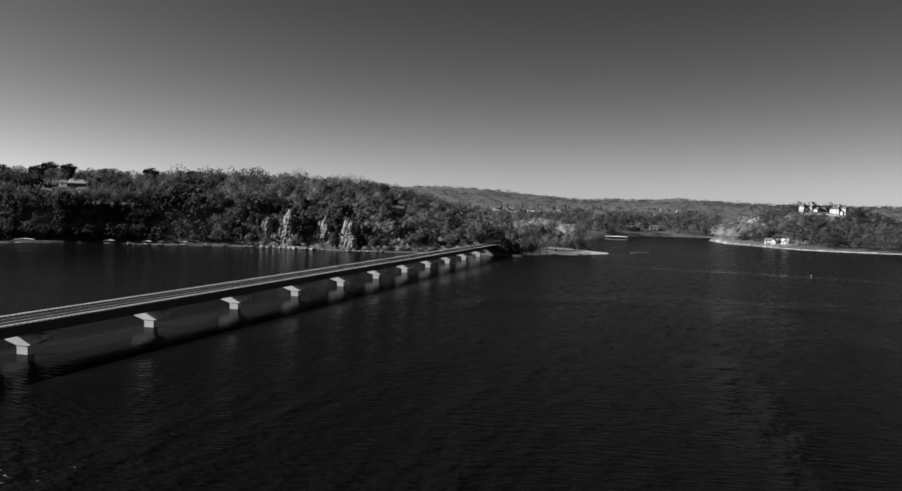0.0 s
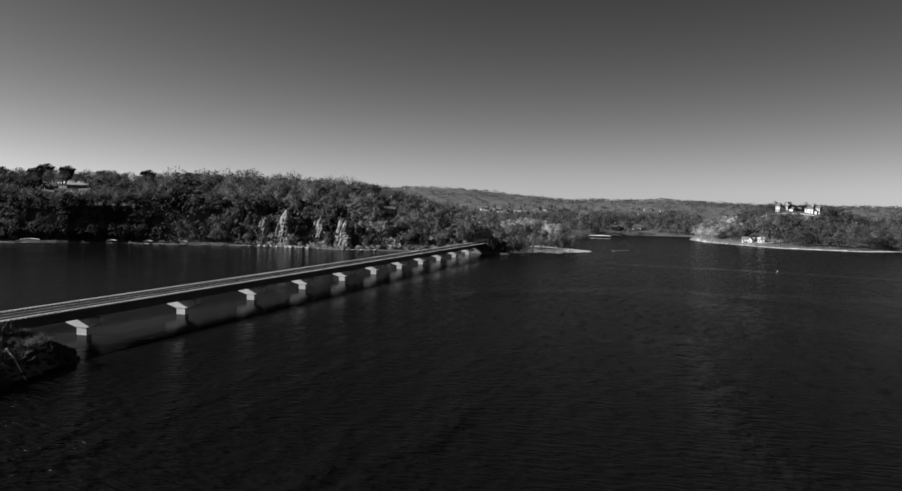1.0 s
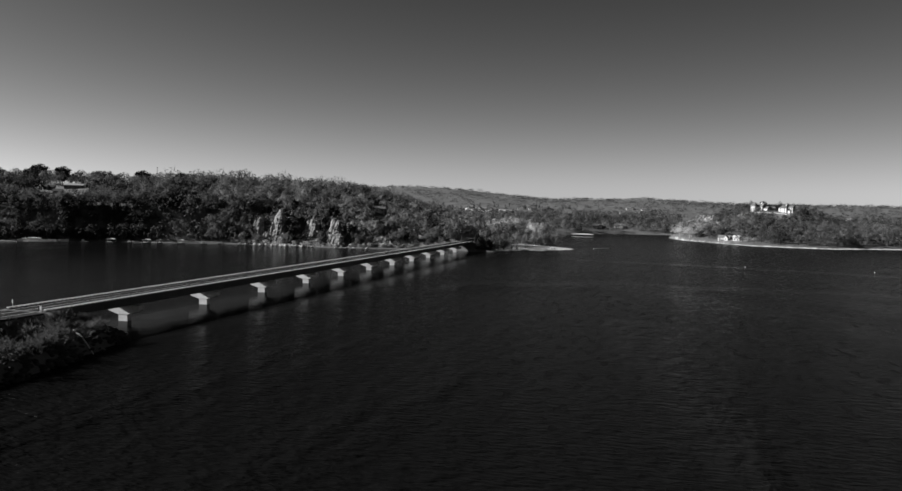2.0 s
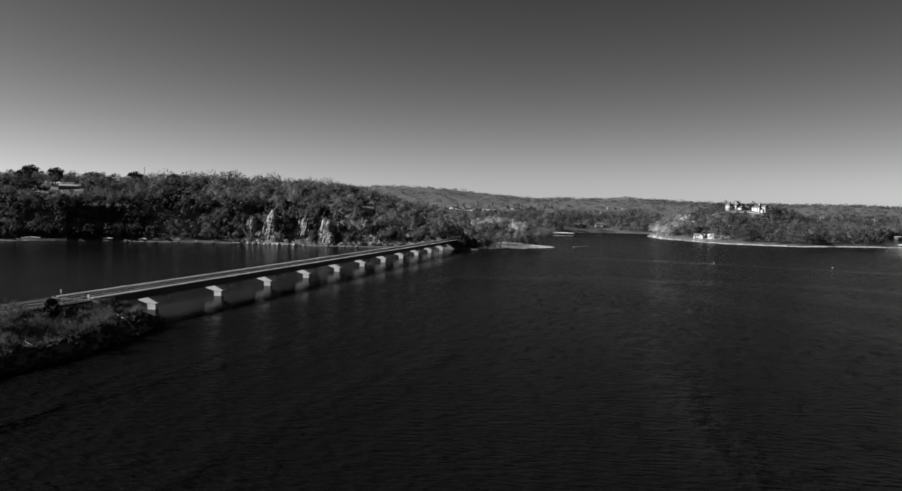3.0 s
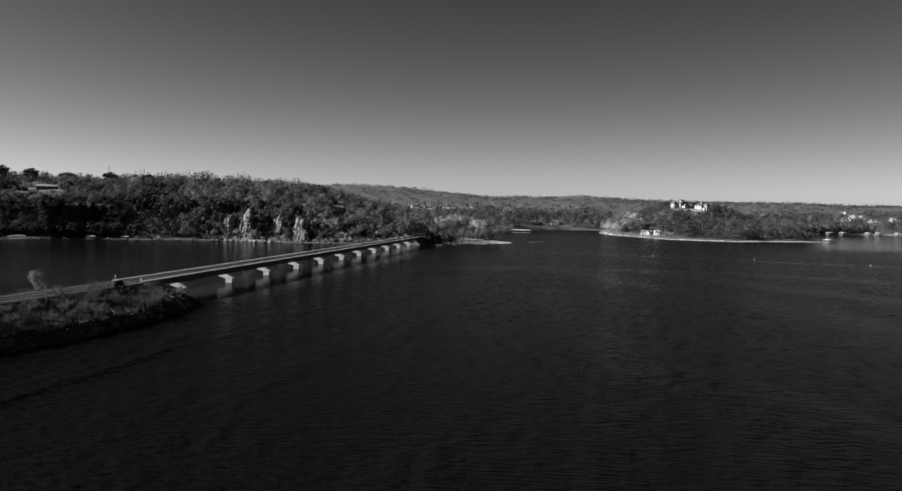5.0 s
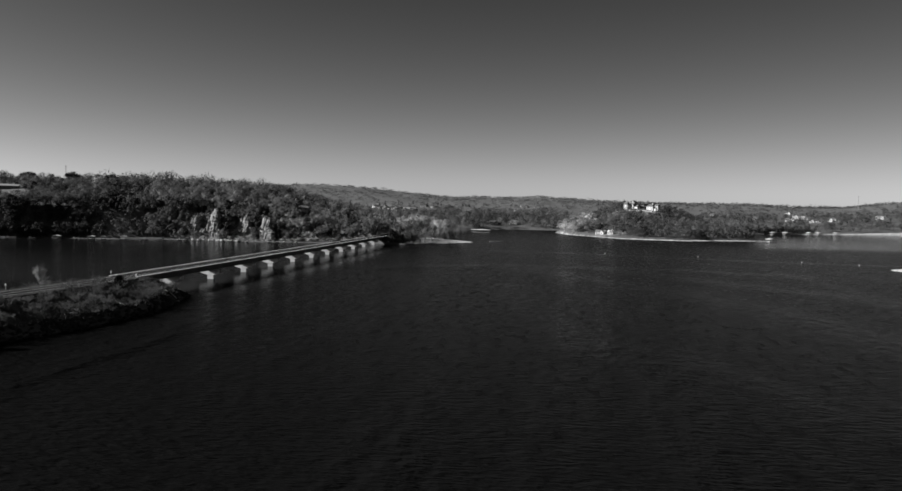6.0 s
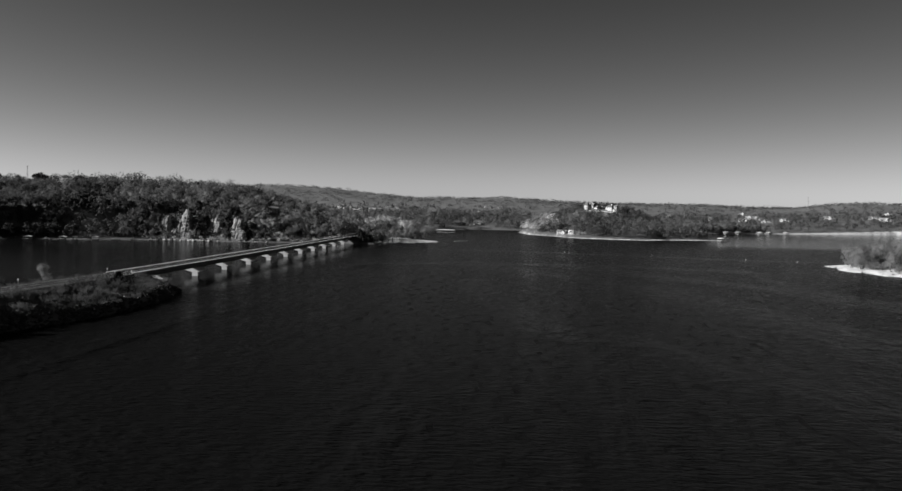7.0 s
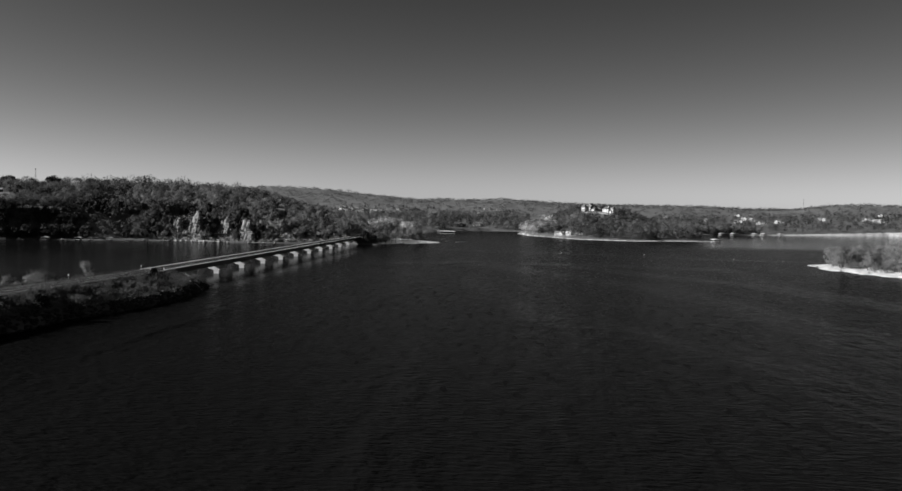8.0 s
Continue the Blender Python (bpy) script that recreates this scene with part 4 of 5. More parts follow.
BIG_PINE_W, BIG_PINE_V = round_pine(random.Random(9), 17, 1700, 1.2)
for x, y, q in ((-490, 581, 1.12), (-540, 575, 1.0), (-570, 560, 1.12), (-610, 560, 1.15), (-655, 545, 1.25), (-690, 540, 1.1), (-715, 525, 1.2), (-450, 590, 1.0), (-430, 585, 0.95),
                (-632, 540, 1.05), (-675, 520, 1.1), (-699, 659, 1.4)):
    t = plant("pine", BIG_PINE_W, BIG_PINE_V, NEEDLE, "tall dark pine with a rounded crown on the ridge", "tree")
    t.matrix_world = Matrix.Translation((x, y, ground_z(x, y) - 1.5)) @ Matrix.Scale(q * 1.2, 4)


# ---- rocks ----
def stone_data(name, material, seed, cuts=1):
    """An angular stone about one metre across."""
    bm = bmesh.new()
    bmesh.ops.create_icosphere(bm, subdivisions=cuts, radius=0.55)
    r = random.Random(seed)
    for v in bm.verts:
        v.co *= r.uniform(0.72, 1.2)
        v.co.z *= 0.7
    me = bpy.data.meshes.new(name)
    bm.to_mesh(me)
    bm.free()
    me.materials.append(material)
    return me


BOULDERS = [stone_data("boulder", BOULDER, k, 2) for k in range(4)]


def boulder(x, y, size, turn, group, label="pale angular limestone boulder on the shore"):
    ob = new("boulder", BOULDERS[int(abs(x * 7 + y * 3)) % 4])
    ob.matrix_world = Matrix.Translation((x, y, max(ground_z(x, y), 0) + 0.12 * size)) @ Matrix.Rotation(turn, 4, "Z") @ Matrix.Diagonal((size, size * 0.8, size * 0.75, 1))
    return tagged(ob, label, "boulder", group)



def shore_y(x):
    """The north shore's y at a given x, left of the bridge."""
    line = [p for p in MAIN if -900 <= p[0] <= -112 and p[1] < 480]
    return float(np.interp(x, [p[0] for p in line], [p[1] for p in line]))


r = random.Random(41)
for i in range(46):
    x = -298 + 62 * r.random()
    y = shore_y(x) - 0.5 + r.uniform(-1, 3)
    boulder(x, y, r.uniform(1.5, 4.0), r.uniform(0, 6), "boulders under the bluff")
for i in range(13):
    x = -460 + 290 * r.random()
    y = shore_y(x) - 0.3
    boulder(x, y, r.uniform(1.0, 2.6), r.uniform(0, 6), "boulders along the shore")
for i in range(110):
    x, y = r.uniform(222, 270), r.uniform(195, 315)
    if 3 < depth_in(BAR, x, y) < 22:
        boulder(x, y, r.uniform(0.5, 1.5), r.uniform(0, 6), "stones on the sand bar", "pale stone lying on the sand bar")
for i in range(18):
    x, y = r.uniform(-104, -52), r.uniform(480, 560)
    if 1 < depth_in(MAIN, x, y) < 9:
        boulder(x, y, r.uniform(0.6, 2.0), r.uniform(0, 6), "stones on the spit", "dark wet stone on the sandy spit")

rr = np.random.RandomState(6)
cand = np.stack([rr.uniform(-142, -84, 26000), rr.uniform(-130, 100, 26000)], 1)
dd = inside_by(DAM, cand[:, 0], cand[:, 1])
cand = cand[(dd > -0.6) & (dd < 4.2)][:2200]
RIP = []
for k in range(4):
    me = stone_data("riprap_stone", RIPRAP, 60 + k, 1)
    co = np.zeros(len(me.vertices) * 3)
    me.vertices.foreach_get("co", co)
    RIP.append((co.reshape(-1, 3), np.array([tuple(p.vertices) for p in me.polygons])))
    bpy.data.meshes.remove(me)
spread_out("riprap", RIP, np.stack([cand[:, 0], cand[:, 1], np.maximum(land(cand[:, 0], cand[:, 1])[0], -0.2) + 0.05, rr.uniform(0.5, 1.7, len(cand)),
                                    rr.uniform(0, 6.28, len(cand)), rr.randint(0, 4, len(cand))], 1), RIPRAP,
           "dark angular riprap stones along the causeway's edge", "rocks")


def blade_tuft(seed):
    r = random.Random(seed)
    v = np.zeros((14 * 3, 3))
    for j in range(14):
        p = Vector((r.gauss(0, 0.25), r.gauss(0, 0.25), 0))
        e = Vector((r.gauss(0, 0.3), r.gauss(0, 0.3), r.uniform(0.5, 1.1)))
        q = Vector((r.gauss(0, 1), r.gauss(0, 1), 0)).normalized() * 0.05
        v[3 * j], v[3 * j + 1], v[3 * j + 2] = p - q, p + q, p + e
    return v, tri(42)


cand = np.stack([rr.uniform(-142, -88, 30000), rr.uniform(-140, 92, 30000)], 1)
dd = inside_by(DAM, cand[:, 0], cand[:, 1])
cand = cand[(dd > 3) & (np.abs(cand[:, 0] - ROAD_X(cand[:, 1])) > 6.5)][:5600]
spread_out("grass", [blade_tuft(k) for k in range(3)], np.stack([cand[:, 0], cand[:, 1], land(cand[:, 0], cand[:, 1])[0], rr.uniform(0.6, 1.5, len(cand)),
           rr.uniform(0, 6.28, len(cand)), rr.randint(0, 3, len(cand))], 1), GRASS, "tall dry winter grass on the causeway", "grass")


def rock_face(x, y, z0, z1, width, back, seed, turn=0.0, taper=0.3, label="tall pale limestone pillar standing out of the wooded bluff"):
    """A weathered outcrop: ribbed, bedded buttresses that lean against the slope, with fallen blocks at the foot."""
    r = random.Random(seed)
    ob = thing("rock_outcrop", label, "rock", Matrix.Translation((x - 1.5, y, 0)) @ Matrix.Rotation(turn, 4, "Z"), "outcrops of the bluff")
    n = max(2, round(width / 4.5))
    sides = 30
    for i in range(n):
        u = (i + 0.5) / n * 2 - 1
        cx = u * width * 0.4 + r.uniform(-0.6, 0.6)
        top = z1 - (z1 - z0) * (0.4 * abs(u) ** 1.5 * r.uniform(0.4, 1.3) + r.uniform(0, 0.14))
        rx, ry = width / n * r.uniform(0.75, 1.05), back * r.uniform(0.42, 0.62)
        lean = r.uniform(0.06, 0.2)
        ribs = [1 + r.uniform(-0.3, 0.24) for _ in range(sides)]
        bed = 1.0
        rows = max(6, int((top - z0 + 2) / 0.75))
        v, f = [], []
        for m in range(rows + 1):
            k = m / rows
            h = z0 - 2 + (top - z0 + 2) * k
            if r.random() < 0.4:
                bed = r.uniform(0.86, 1.12)
            body = (1.2 - (0.2 + taper) * k) * bed * (1 - max(k - 0.82, 0) / 0.18 * 0.55)
            ribs = [0.8 * q + 0.2 * (1 + r.uniform(-0.55, 0.45)) for q in ribs]
            for j in range(sides):
                a = 2 * math.pi * j / sides
                q = body * ribs[j]
                v.append((cx + math.cos(a) * rx * q, back * 0.12 + lean * (h - z0) + math.sin(a) * ry * q, h + r.uniform(-0.3, 0.3) + (r.uniform(-0.8, 0.9) if m == rows else 0)))
        f = [(m * sides + j, m * sides + (j + 1) % sides, (m + 1) * sides + (j + 1) % sides, (m + 1) * sides + j) for m in range(rows) for j in range(sides)]
        f.append(tuple(rows * sides + j for j in range(sides)))
        part("buttress", Shape().add(v, f), ROCK, ob)
    for i in range(max(2, n)):
        size = r.uniform(0.9, 2.2)
        q = part("fallen_block", BOULDERS[r.randrange(4)], ROCK, ob)
        q.location = (r.uniform(-0.6, 0.6) * width, -back * r.uniform(0.05, 0.3), z0 + r.uniform(-0.3, 0.4))
        q.scale = (size, size * 0.8, size * 0.8)
        q.rotation_euler = (r.uniform(-0.4, 0.4), r.uniform(-0.4, 0.4), r.uniform(0, 6))
    return ob


rock_face(-275, 471, 0.5, 31, 13, 9, 1, -0.35)
rock_face(-294, 474, 6, 26, 8, 8, 2, -0.3)
rock_face(-246.5, 477, 10, 25, 14, 9, 3, -0.3, 0.6, "broad rounded limestone outcrop in the wooded bluff")
rock_face(-224.5, 471, 8, 24, 9, 7, 4, -0.3)
rock_face(-221, 465, 3, 11.5, 11, 6, 5, -0.25, 0.15, "pale block of limestone low on the bluff")
rock_face(-197, 482, 18, 23, 13, 7, 6, -0.2, 0.5, "crumbling limestone ledge high in the wooded bluff")
rock_face(-187, 479, 6, 10.5, 15, 6, 7, -0.15, 0.2, "long low limestone ledge above the shore")
rock_face(-165, 486, 4, 8.5, 13, 6, 8, -0.1, 0.2, "long low limestone ledge above the shore")
rock_face(-262, 468, 1, 6, 10, 6, 9, -0.3, 0.3, "low crumbling limestone ledge at the water's edge")
rock_face(-235, 466, 1, 6.5, 10, 6, 10, -0.2, 0.3, "low crumbling limestone ledge at the water's edge")
rock_face(-270, 468, 0.5, 15, 9, 8, 15, -0.3, 0.5, "broken limestone at the foot of a pillar")
rock_face(-284, 470, 1, 12, 8, 8, 16, -0.35, 0.5, "broken limestone at the foot of a pillar")
rock_face(-395, 472, 15, 24, 5, 6, 11, -0.5)
rock_face(-330, 490, 12, 22, 9, 7, 12, -0.4)
rock_face(-372, 484, 14, 21, 10, 7, 13, -0.4, 0.4, "half hidden limestone ledge among dark trees")


def log(points, radius, label):
    s = Shape().tube(points, [radius * k for k in np.linspace(1, 0.4, len(points))], 6)
    return tagged(part("driftwood_log", s, WOOD), label, "log")


z = lambda x, y, up: (x, y, max(ground_z(x, y), 0) + up)
log([z(-104.2, 75.6, 0.4), z(-102.3, 74.3, 0.4), z(-99.6, 72.7, 0.35), z(-97.2, 71.4, 0.3), z(-94.4, 70.4, 0.1)], 0.17, "bleached driftwood log lying down the rocky bank")
log([(-33, 577, 0.15), (-27, 587, 0.25), (-20, 599, 0.1)], 0.3, "long bleached driftwood log afloat off the spit")
log([z(-99.5, 44, 0.4), z(-97.5, 42, 0.3), z(-95, 41, 0.2)], 0.1, "thin bleached driftwood branch among the stones")
log([z(-98, 20, 0.4), z(-96, 18, 0.3), z(-94.5, 15.5, 0.2)], 0.1, "thin bleached driftwood branch among the stones")


# ---- houses ----
def house(x, y, w, d, h, roof_h, turn, wall, roof, label, storeys=2, wing=0.0, chimney=True, hip=False, group="", sink=0.0, gable=0.0):
    """A house that faces -y before its turn: walls, roof, door, windows, chimney and perhaps a wing."""
    corners = [ground_z(x + a * w / 2, y + b * d / 2) for a in (-1, 1) for b in (-1, 1)]
    t = thing("house", label, "house", Matrix.Translation((x, y, min(corners) - sink)) @ Matrix.Rotation(turn, 4, "Z"), group)
    part("wall", Shape().box(-w / 2, w / 2, -d / 2, d / 2, -0.5, h), wall, t)
    e = 0.5
    inset = w * 0.25 if hip else 0
    roof_s = Shape().add([(-w / 2 - e, -d / 2 - e, h), (w / 2 + e, -d / 2 - e, h), (w / 2 + e, d / 2 + e, h), (-w / 2 - e, d / 2 + e, h),
                          (-w / 2 - e + inset, 0, h + roof_h), (w / 2 + e - inset, 0, h + roof_h),
                          (-w / 2 - e, -d / 2 - e, h + 0.2), (w / 2 + e, -d / 2 - e, h + 0.2), (w / 2 + e, d / 2 + e, h + 0.2), (-w / 2 - e, d / 2 + e, h + 0.2)],
                         [(3, 2, 1, 0), (0, 1, 7, 6), (1, 2, 8, 7), (2, 3, 9, 8), (3, 0, 6, 9), (6, 7, 5, 4), (8, 9, 4, 5), (7, 8, 5), (9, 6, 4)])
    part("roof", roof_s, roof, t)
    per = max(2, int(w / 3.6))
    lift = h / storeys
    pane = Shape().box(-0.5, 0.5, -0.03, 0.03, -0.65, 0.65).data("pane", GLASS)
    frame_s = Shape()
    for a, b, c, q in ((-0.62, 0.62, 0.65, 0.77), (-0.62, 0.62, -0.77, -0.65), (-0.62, -0.5, -0.65, 0.65), (0.5, 0.62, -0.65, 0.65)):
        frame_s.box(a, b, -0.08, 0.04, c, q)
    frame_d = frame_s.data("frame", TIMBER if wall == TIMBER else WHITE)
    for s in range(storeys):
        for i in range(per):
            px = (i + 0.5) / per * w - w / 2
            if s == 0 and i == per // 2:
                part("door", Shape().box(px - 0.55, px + 0.55, -d / 2 - 0.06, -d / 2 + 0.05, 0, 2.1), DOORWOOD, t)
                continue
            f = part("window", frame_d, None, t)
            f.location = (px, -d / 2 - 0.02, s * lift + lift * 0.55)
            part("pane", pane, None, f)
    if chimney:
        part("chimney", Shape().box(w * 0.2, w * 0.2 + 1.1, -0.5, 0.6, h, h + roof_h + 1.3, 0.05), STONEWALL, t)
    if gable:                                  # a cross gable that stands forward, with a porch beside it
        gx, gw, out, gh = gable * w / 2, w * 0.2, -d / 2 - 1.8, h * 0.92
        g = Shape().prism([(gx - gw, -0.5), (gx + gw, -0.5), (gx + gw, gh), (gx, gh + gw * 1.1), (gx - gw, gh)], out, -d / 2 - 0.14)
        part("gable_wall", g, wall, t)
        g = Shape().prism([(gx - gw - 0.4, gh - 0.35), (gx, gh + gw * 1.1 + 0.03), (gx + gw + 0.4, gh - 0.35), (gx + gw + 0.4, gh - 0.1), (gx, gh + gw * 1.1 + 0.33), (gx - gw - 0.4, gh - 0.1)], out - 0.4, 0.5)
        part("gable_roof", g, roof, t)
        f = part("window", frame_d, None, t)
        f.location = (gx, out - 0.02, h * 0.6)
        part("pane", pane, None, f)
        px = -gx
        part("porch_roof", Shape().box(px - w * 0.24, px + w * 0.24, -d / 2 - 2.6, -d / 2 - 0.16, lift * 0.93, lift * 0.93 + 0.18), roof, t)
        for q in (-1, 0, 1):
            part("porch_post", Shape().box(px + q * w * 0.22 - 0.1, px + q * w * 0.22 + 0.1, -d / 2 - 2.5, -d / 2 - 2.3, -0.5, lift * 0.93), wall, t)
    if wing:
        part("wing", Shape().box(w / 2 + 0.01, w / 2 + wing, -d / 2 + 1.5, d / 2 - 0.5, -0.5, h * 0.55), wall, t)
        q = [(w / 2 - 0.1, -d / 2 + 1, h * 0.55 + 0.01), (w / 2 + wing + 0.4, -d / 2 + 1, h * 0.55 + 0.01), (w / 2 + wing + 0.4, d / 2, h * 0.55 + 0.01), (w / 2 - 0.1, d / 2, h * 0.55 + 0.01),
             (w / 2 - 0.1, 0.25, h * 0.55 + roof_h * 0.7), (w / 2 + wing + 0.4, 0.25, h * 0.55 + roof_h * 0.7)]
        part("wing_roof", Shape().add(q, [(3, 2, 1, 0), (0, 1, 5, 4), (2, 3, 4, 5), (1, 2, 5), (3, 0, 4)]), roof, t)
    return t


house(150, 944, 12, 9, 6.2, 3.8, -0.65, WHITE, ROOF, "large pale stone house with a steep dark roof on the hilltop", 2, 6, True, False, "hilltop houses")
house(143, 940, 5.5, 6, 8.0, 4.6, -0.65, WHITE, ROOF, "narrow pale tower house beside the hilltop house", 3, 0, False, True, "hilltop houses")
house(177, 931, 10, 9, 6.4, 3.2, -0.65, WHITE, ROOF, "tall pale three-storey house on the hilltop", 3, 4, True, True, "hilltop houses")
house(185, 927, 5, 6, 8.6, 2.6, -0.65, WHITE, ROOF, "narrow white gabled house on the hilltop", 3, 0, False, False, "hilltop houses")
house(163, 946, 10, 7, 3.0, 2.0, 0.0, TIMBER, ROOF, "low timber house between two larger hilltop houses", 1, 0, False)
house(98, 832, 13, 7, 3.8, 3.0, -0.4, WHITE, ROOF, "white lakeside house above the sandy shore", 2, 5, False, gable=0.4)
house(110, 821, 7, 6, 3.4, 2.6, -0.4, WHITE, ROOF_PALE, "small white lakeside cottage with a tall chimney", 1, 0, True)
for x, y, w, turn in ((-517, 521, 18, 0.5), (-530, 503, 9, 0.6), (-478, 545, 16, 0.5), (-492, 474, 7, 0.6)):
    house(x, y, w, 8, 3.2, 2.2, turn, TIMBER, ROOF_WORN if w > 10 else SHINGLE, "low dark house with a long weathered roof above a clearing", 1, 0, w > 10, False, "houses on the bluff")
for x, y, w in ((-218, 549, 9), (-229, 553, 7), (-359, 553, 10), (-347, 560, 8), (-338, 566, 9)):
    house(x, y, w, 7, 5, 2.5, 0.4, STONEWALL, ROOF, "pale house half hidden by trees on the bluff", 2, 0, True, False, "houses on the bluff")
for x, y, w, wall, rf in SLOPE_HOUSES:
    house(x, y, w * 0.95, 10, 5.6, 3.6, 0.1, wall, rf, "distant house among leafless trees on the slope", 2, 5, False, False, "distant houses", gable=0.4 if x % 2 else -0.4)
for x, y, w, wall, rf in FAR_SHORE_HOUSES:
    house(x, y, w * 0.85, 9, 5.0, 3.2, -0.3, wall, rf, "distant house above the far shore", 2, 6 if w > 15 else 0, False, False, "distant houses", gable=0.4 if x % 2 else -0.4)


def retaining_wall(points, z_up, label):
    s = Shape()
    for (x0, y0), (x1, y1) in zip(points, points[1:]):
        g0, g1 = ground_z(x0, y0), ground_z(x1, y1)
        s.add([(x0, y0, g0 - 1), (x1, y1, g1 - 1), (x1, y1 + 0.6, g1 - 1), (x0, y0 + 0.6, g0 - 1),
               (x0, y0, g0 + z_up), (x1, y1, g1 + z_up), (x1, y1 + 0.6, g1 + z_up), (x0, y0 + 0.6, g0 + z_up)],
              [(3, 2, 1, 0), (4, 5, 6, 7), (0, 1, 5, 4), (1, 2, 6, 5), (2, 3, 7, 6), (3, 0, 4, 7)])
    return tagged(part("retaining_wall", s, STONEWALL), label, "wall")


retaining_wall([(128, 930), (145, 926), (165, 920), (186, 914)], 1.1, "pale stone terrace wall below the hilltop houses")
retaining_wall([(-352, 449.5), (-335, 455), (-318, 459.5)], 1.4, "pale stone sea wall along the shore")
retaining_wall([(-455, 395.6), (-450, 397.9), (-436, 405.8), (-425, 414)], 2.0, "pale stone sea wall along the shore")


retaining_wall([(-107, 634), (-96, 624), (-84, 611)], 1.3, "low pale stone wall behind the sandy spit")
retaining_wall([(-378, 1500), (-350, 1474), (-322, 1450), (-294, 1424)], 3.2, "long pale retaining wall below the houses on the far slope")


# ---- docks, buoys, masts, signs ----
def dock(x, y, w, d, turn, roofed, label, tall=3.0):
    t = thing("boat_dock", label, "boat dock", Matrix.Translation((x, y, 0)) @ Matrix.Rotation(turn, 4, "Z"), "boat docks")
    part("platform", Shape().box(-w / 2, w / 2, -d / 2, d / 2, 0.25, 0.5), DECKWOOD, t, "weathered plank platform")
    for i in range(3):
        fx = (i - 1) * w * 0.33
        part("float", Shape().box(fx - 0.6, fx + 0.6, -d / 2 + 0.1, d / 2 - 0.1, -0.3, 0.25), STEEL, t)
    if roofed:
        for a in (-1, 1):
            for b in (-1, 1):
                part("post", Shape().box(a * (w / 2 - 0.3) - 0.1, a * (w / 2 - 0.3) + 0.1, b * (d / 2 - 0.3) - 0.1, b * (d / 2 - 0.3) + 0.1, 0.5, tall), STEEL, t)
        part("roof", Shape().prism([(-w / 2 - 0.3, tall), (w / 2 + 0.3, tall), (w / 2 + 0.3, tall + 0.25), (0, tall + 0.9), (-w / 2 - 0.3, tall + 0.25)], -d / 2 - 0.3, d / 2 + 0.3), ROOF_PALE, t,
             "pale metal roof")
    else:
        part("locker", Shape().box(-w * 0.35, -w * 0.1, -d * 0.2, d * 0.3, 0.5, 1.8, 0.05), WHITE, t, "white storage locker")
    return t


dock(-69, 898, 27, 13, -0.1, True, "large floating boathouse with a flat white roof", 3.6)
for x, y, w in ((-442, 396.5, 12), (-431.5, 404.5, 7)):
    dock(x, y, w, 5, 0.6, w > 7, "boat dock with a white metal roof below a stone sea wall", 2.6)
for x, y, w, ro in ((-430, 442, 4, False), (-415, 448, 8, False), (-398, 452, 9, True),
                    (-384, 456, 4, False), (-371, 458, 8, True), (-362, 464, 4, True), (-347, 473, 7, True), (-330, 474, 8, False), (-300, 468, 6, False), (-212, 454, 9, False), (-204, 456, 4, True)):
    dock(x, shore_y(x) - 3.0, w * 0.65, 4.5, 0.25, ro, "small boat dock on the wooded shore" if not ro else "small boat dock with a pale roof on the wooded shore", 2.2)
for x, y, w in ((330, 1164, 12), (352, 1166, 12), (375, 1168, 12), (432, 1192, 16), (455, 1202, 12), (500, 1221, 8), (520, 1232, 8), (560, 1256, 8), (300, 780, 10)):
    dock(x, y, w, 9, 0.3, True, "boat dock with a pale roof on the far shore")


def buoy(x, y):
    t = thing("buoy", "white floating marker buoy with a dark band", "buoy", Matrix.Translation((x, y, 0)) @ Matrix.Scale(0.4, 4), "marker buoys")
    rings = [(0.0, -0.4), (0.42, -0.35), (0.5, 0.1), (0.42, 0.9), (0.3, 1.5), (0.0, 1.62)]
    s = Shape()
    v = [(q * math.cos(a), q * math.sin(a), z1) for q, z1 in rings for a in [k * math.pi / 5 for k in range(10)]]
    s.add(v, [(j * 10 + k, j * 10 + (k + 1) % 10, (j + 1) * 10 + (k + 1) % 10, (j + 1) * 10 + k) for j in range(len(rings) - 1) for k in range(10)])
    part("body", s, FLOAT, t, smooth=True)
    b = Shape()
    v = [(q * math.cos(a), q * math.sin(a), z1) for q, z1 in ((0.475, 0.55), (0.45, 0.75)) for a in [k * math.pi / 5 for k in range(10)]]
    b.add(v, [(k, (k + 1) % 10, 10 + (k + 1) % 10, 10 + k) for k in range(10)])
    part("band", b, ROOF, t, "dark painted band")


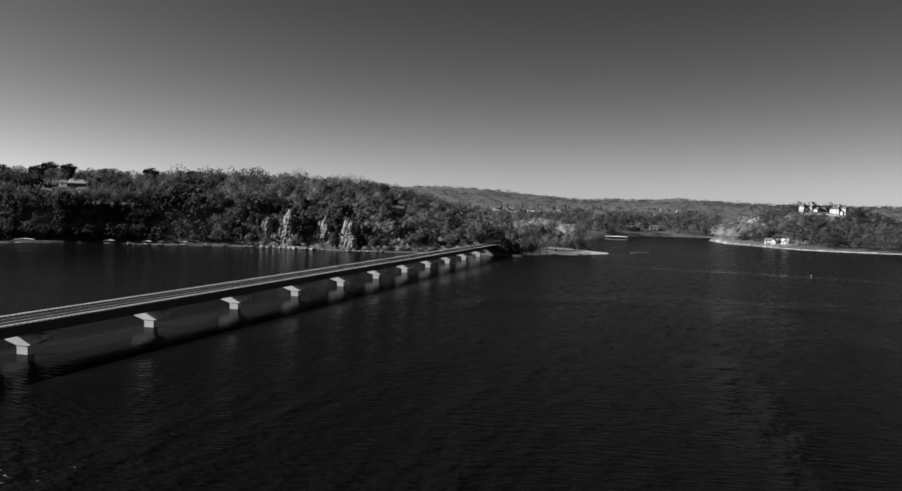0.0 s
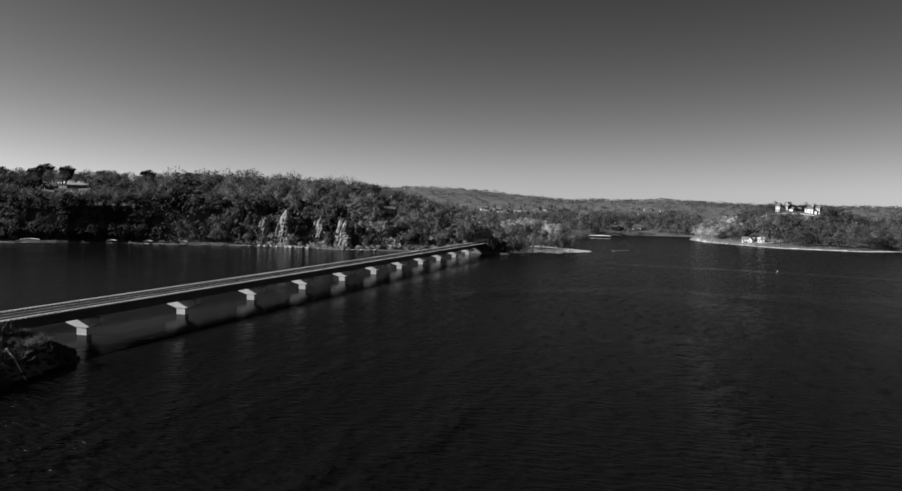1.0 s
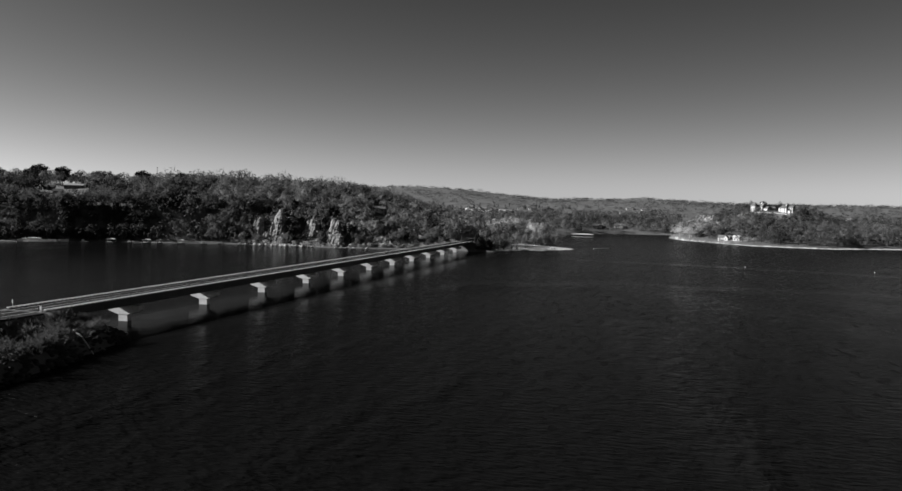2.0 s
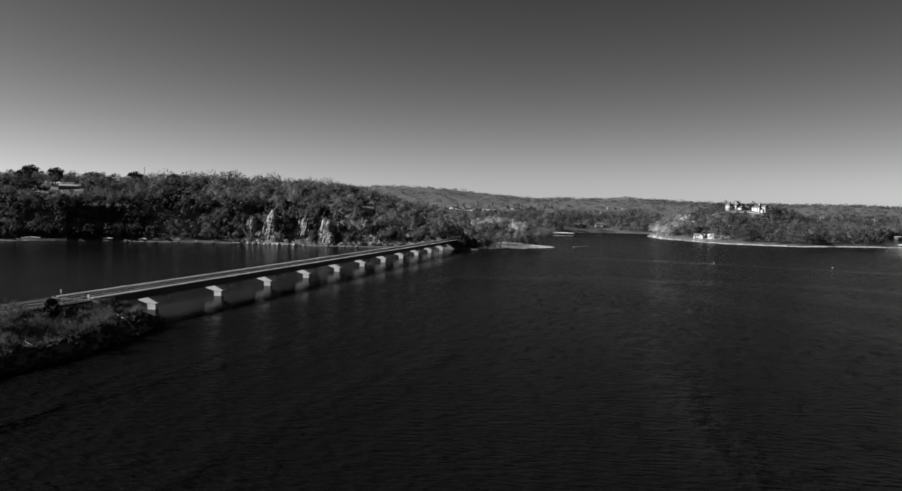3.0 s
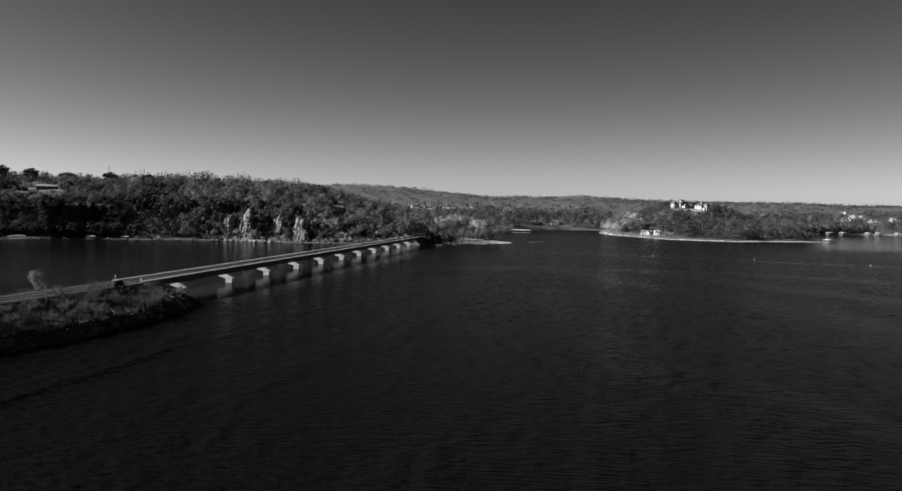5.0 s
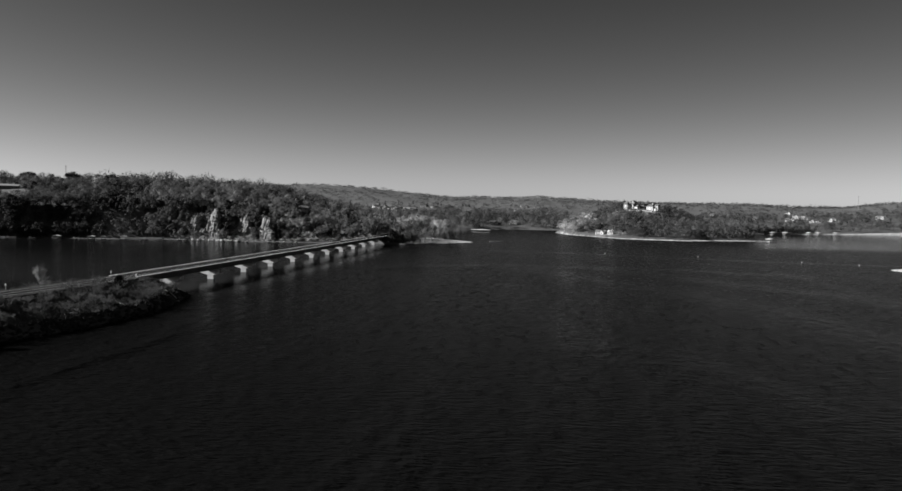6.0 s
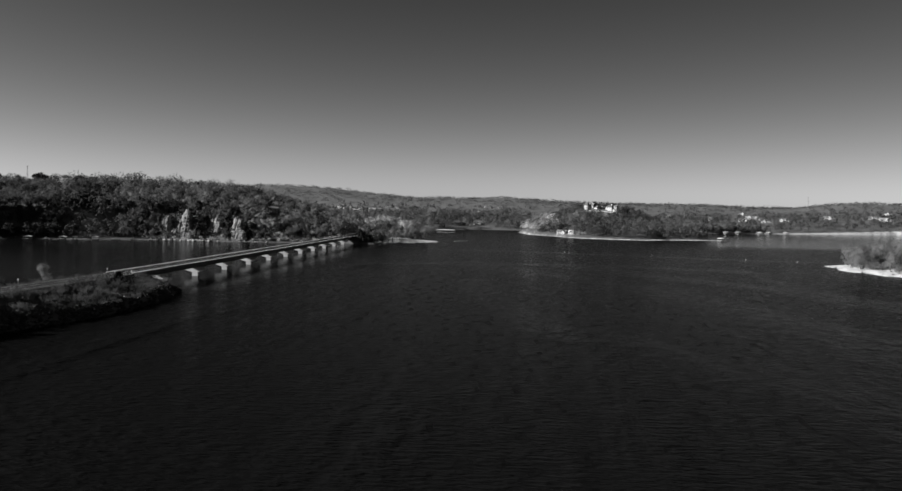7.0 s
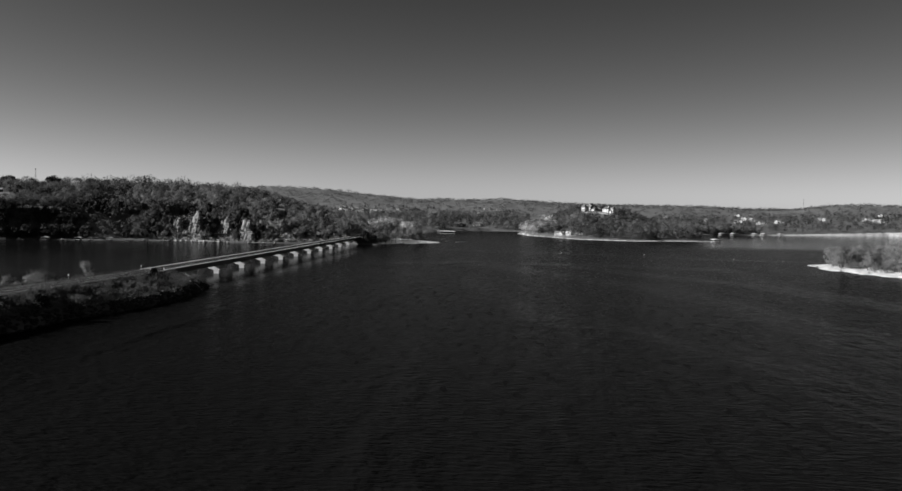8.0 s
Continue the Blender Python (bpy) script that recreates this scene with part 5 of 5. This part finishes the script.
for x, y in ((67.3, 410), (134, 402), (194.3, 365.8), (225.0, 351.7)):
    buoy(x, y)


def mast(x, y, h, w, label):
    """A lattice mast: three legs with rungs and braces."""
    t = thing("radio_mast", label, "mast", Matrix.Translation((x, y, ground_z(x, y) - 0.3)))
    legs = [(w * math.cos(a), w * math.sin(a)) for a in (0.3, 2.4, 4.5)]
    for a, b in legs:
        part("leg", Shape().tube([(a, b, 0), (a * 0.4, b * 0.4, h)], [w * 0.14, w * 0.1], 4), STEEL, t)
    n = int(h / 2.5)
    for i in range(n):
        k = 1 - 0.6 * i / n
        for j in range(3):
            (a, b), (c, e) = legs[j], legs[(j + 1) % 3]
            part("brace", Shape().tube([(a * k, b * k, h * i / n), (c * k * 0.97, e * k * 0.97, h * (i + 1) / n)], [w * 0.06, w * 0.06], 3), STEEL, t)
    for z1 in (0.7, 0.98):
        part("aerial", Shape().box(-0.9 * w - 0.3, 0.9 * w + 0.3, -0.15, 0.15, h * z1 - 0.6, h * z1 + 0.6), STEEL, t)


mast(-829, 1045.7, 98.6 - ground_z(-829, 1045.7), 1.3, "thin lattice radio mast above the ridge trees")
mast(867, 1916, 38, 1.2, "thin distant lattice mast on the ridge")


def road_sign(x, y, z0, w, h, up, label, turn=0.0):
    t = thing("road_sign", label, "road sign", Matrix.Translation((x, y, z0)) @ Matrix.Rotation(turn, 4, "Z"), "road signs")
    part("post", Shape().box(-0.06, 0.06, -0.05, 0.05, -0.6, up + h), STEEL, t)
    part("plate", Shape().box(-w / 2, w / 2, -0.09, -0.055, up, up + h), WHITE, t, "white sign plate")


k = lambda y, off: (ROAD_X(y) + off, y, ROAD_Z + float(RISE(y)) - 0.2)
road_sign(*k(64.5, 5.4), 0.5, 0.6, 1.6, "white sign plate on a post where the causeway meets the bridge")
road_sign(*k(79, -5.5), 0.25, 0.8, 1.2, "narrow marker plate on a post at the bridge end")
road_sign(*k(75.5, 5.5), 0.45, 0.9, 0.7, "narrow pale marker plate on a post at the bridge end")
road_sign(*k(31, -5.8), 0.45, 0.55, 1.4, "white sign plate beside the causeway road")
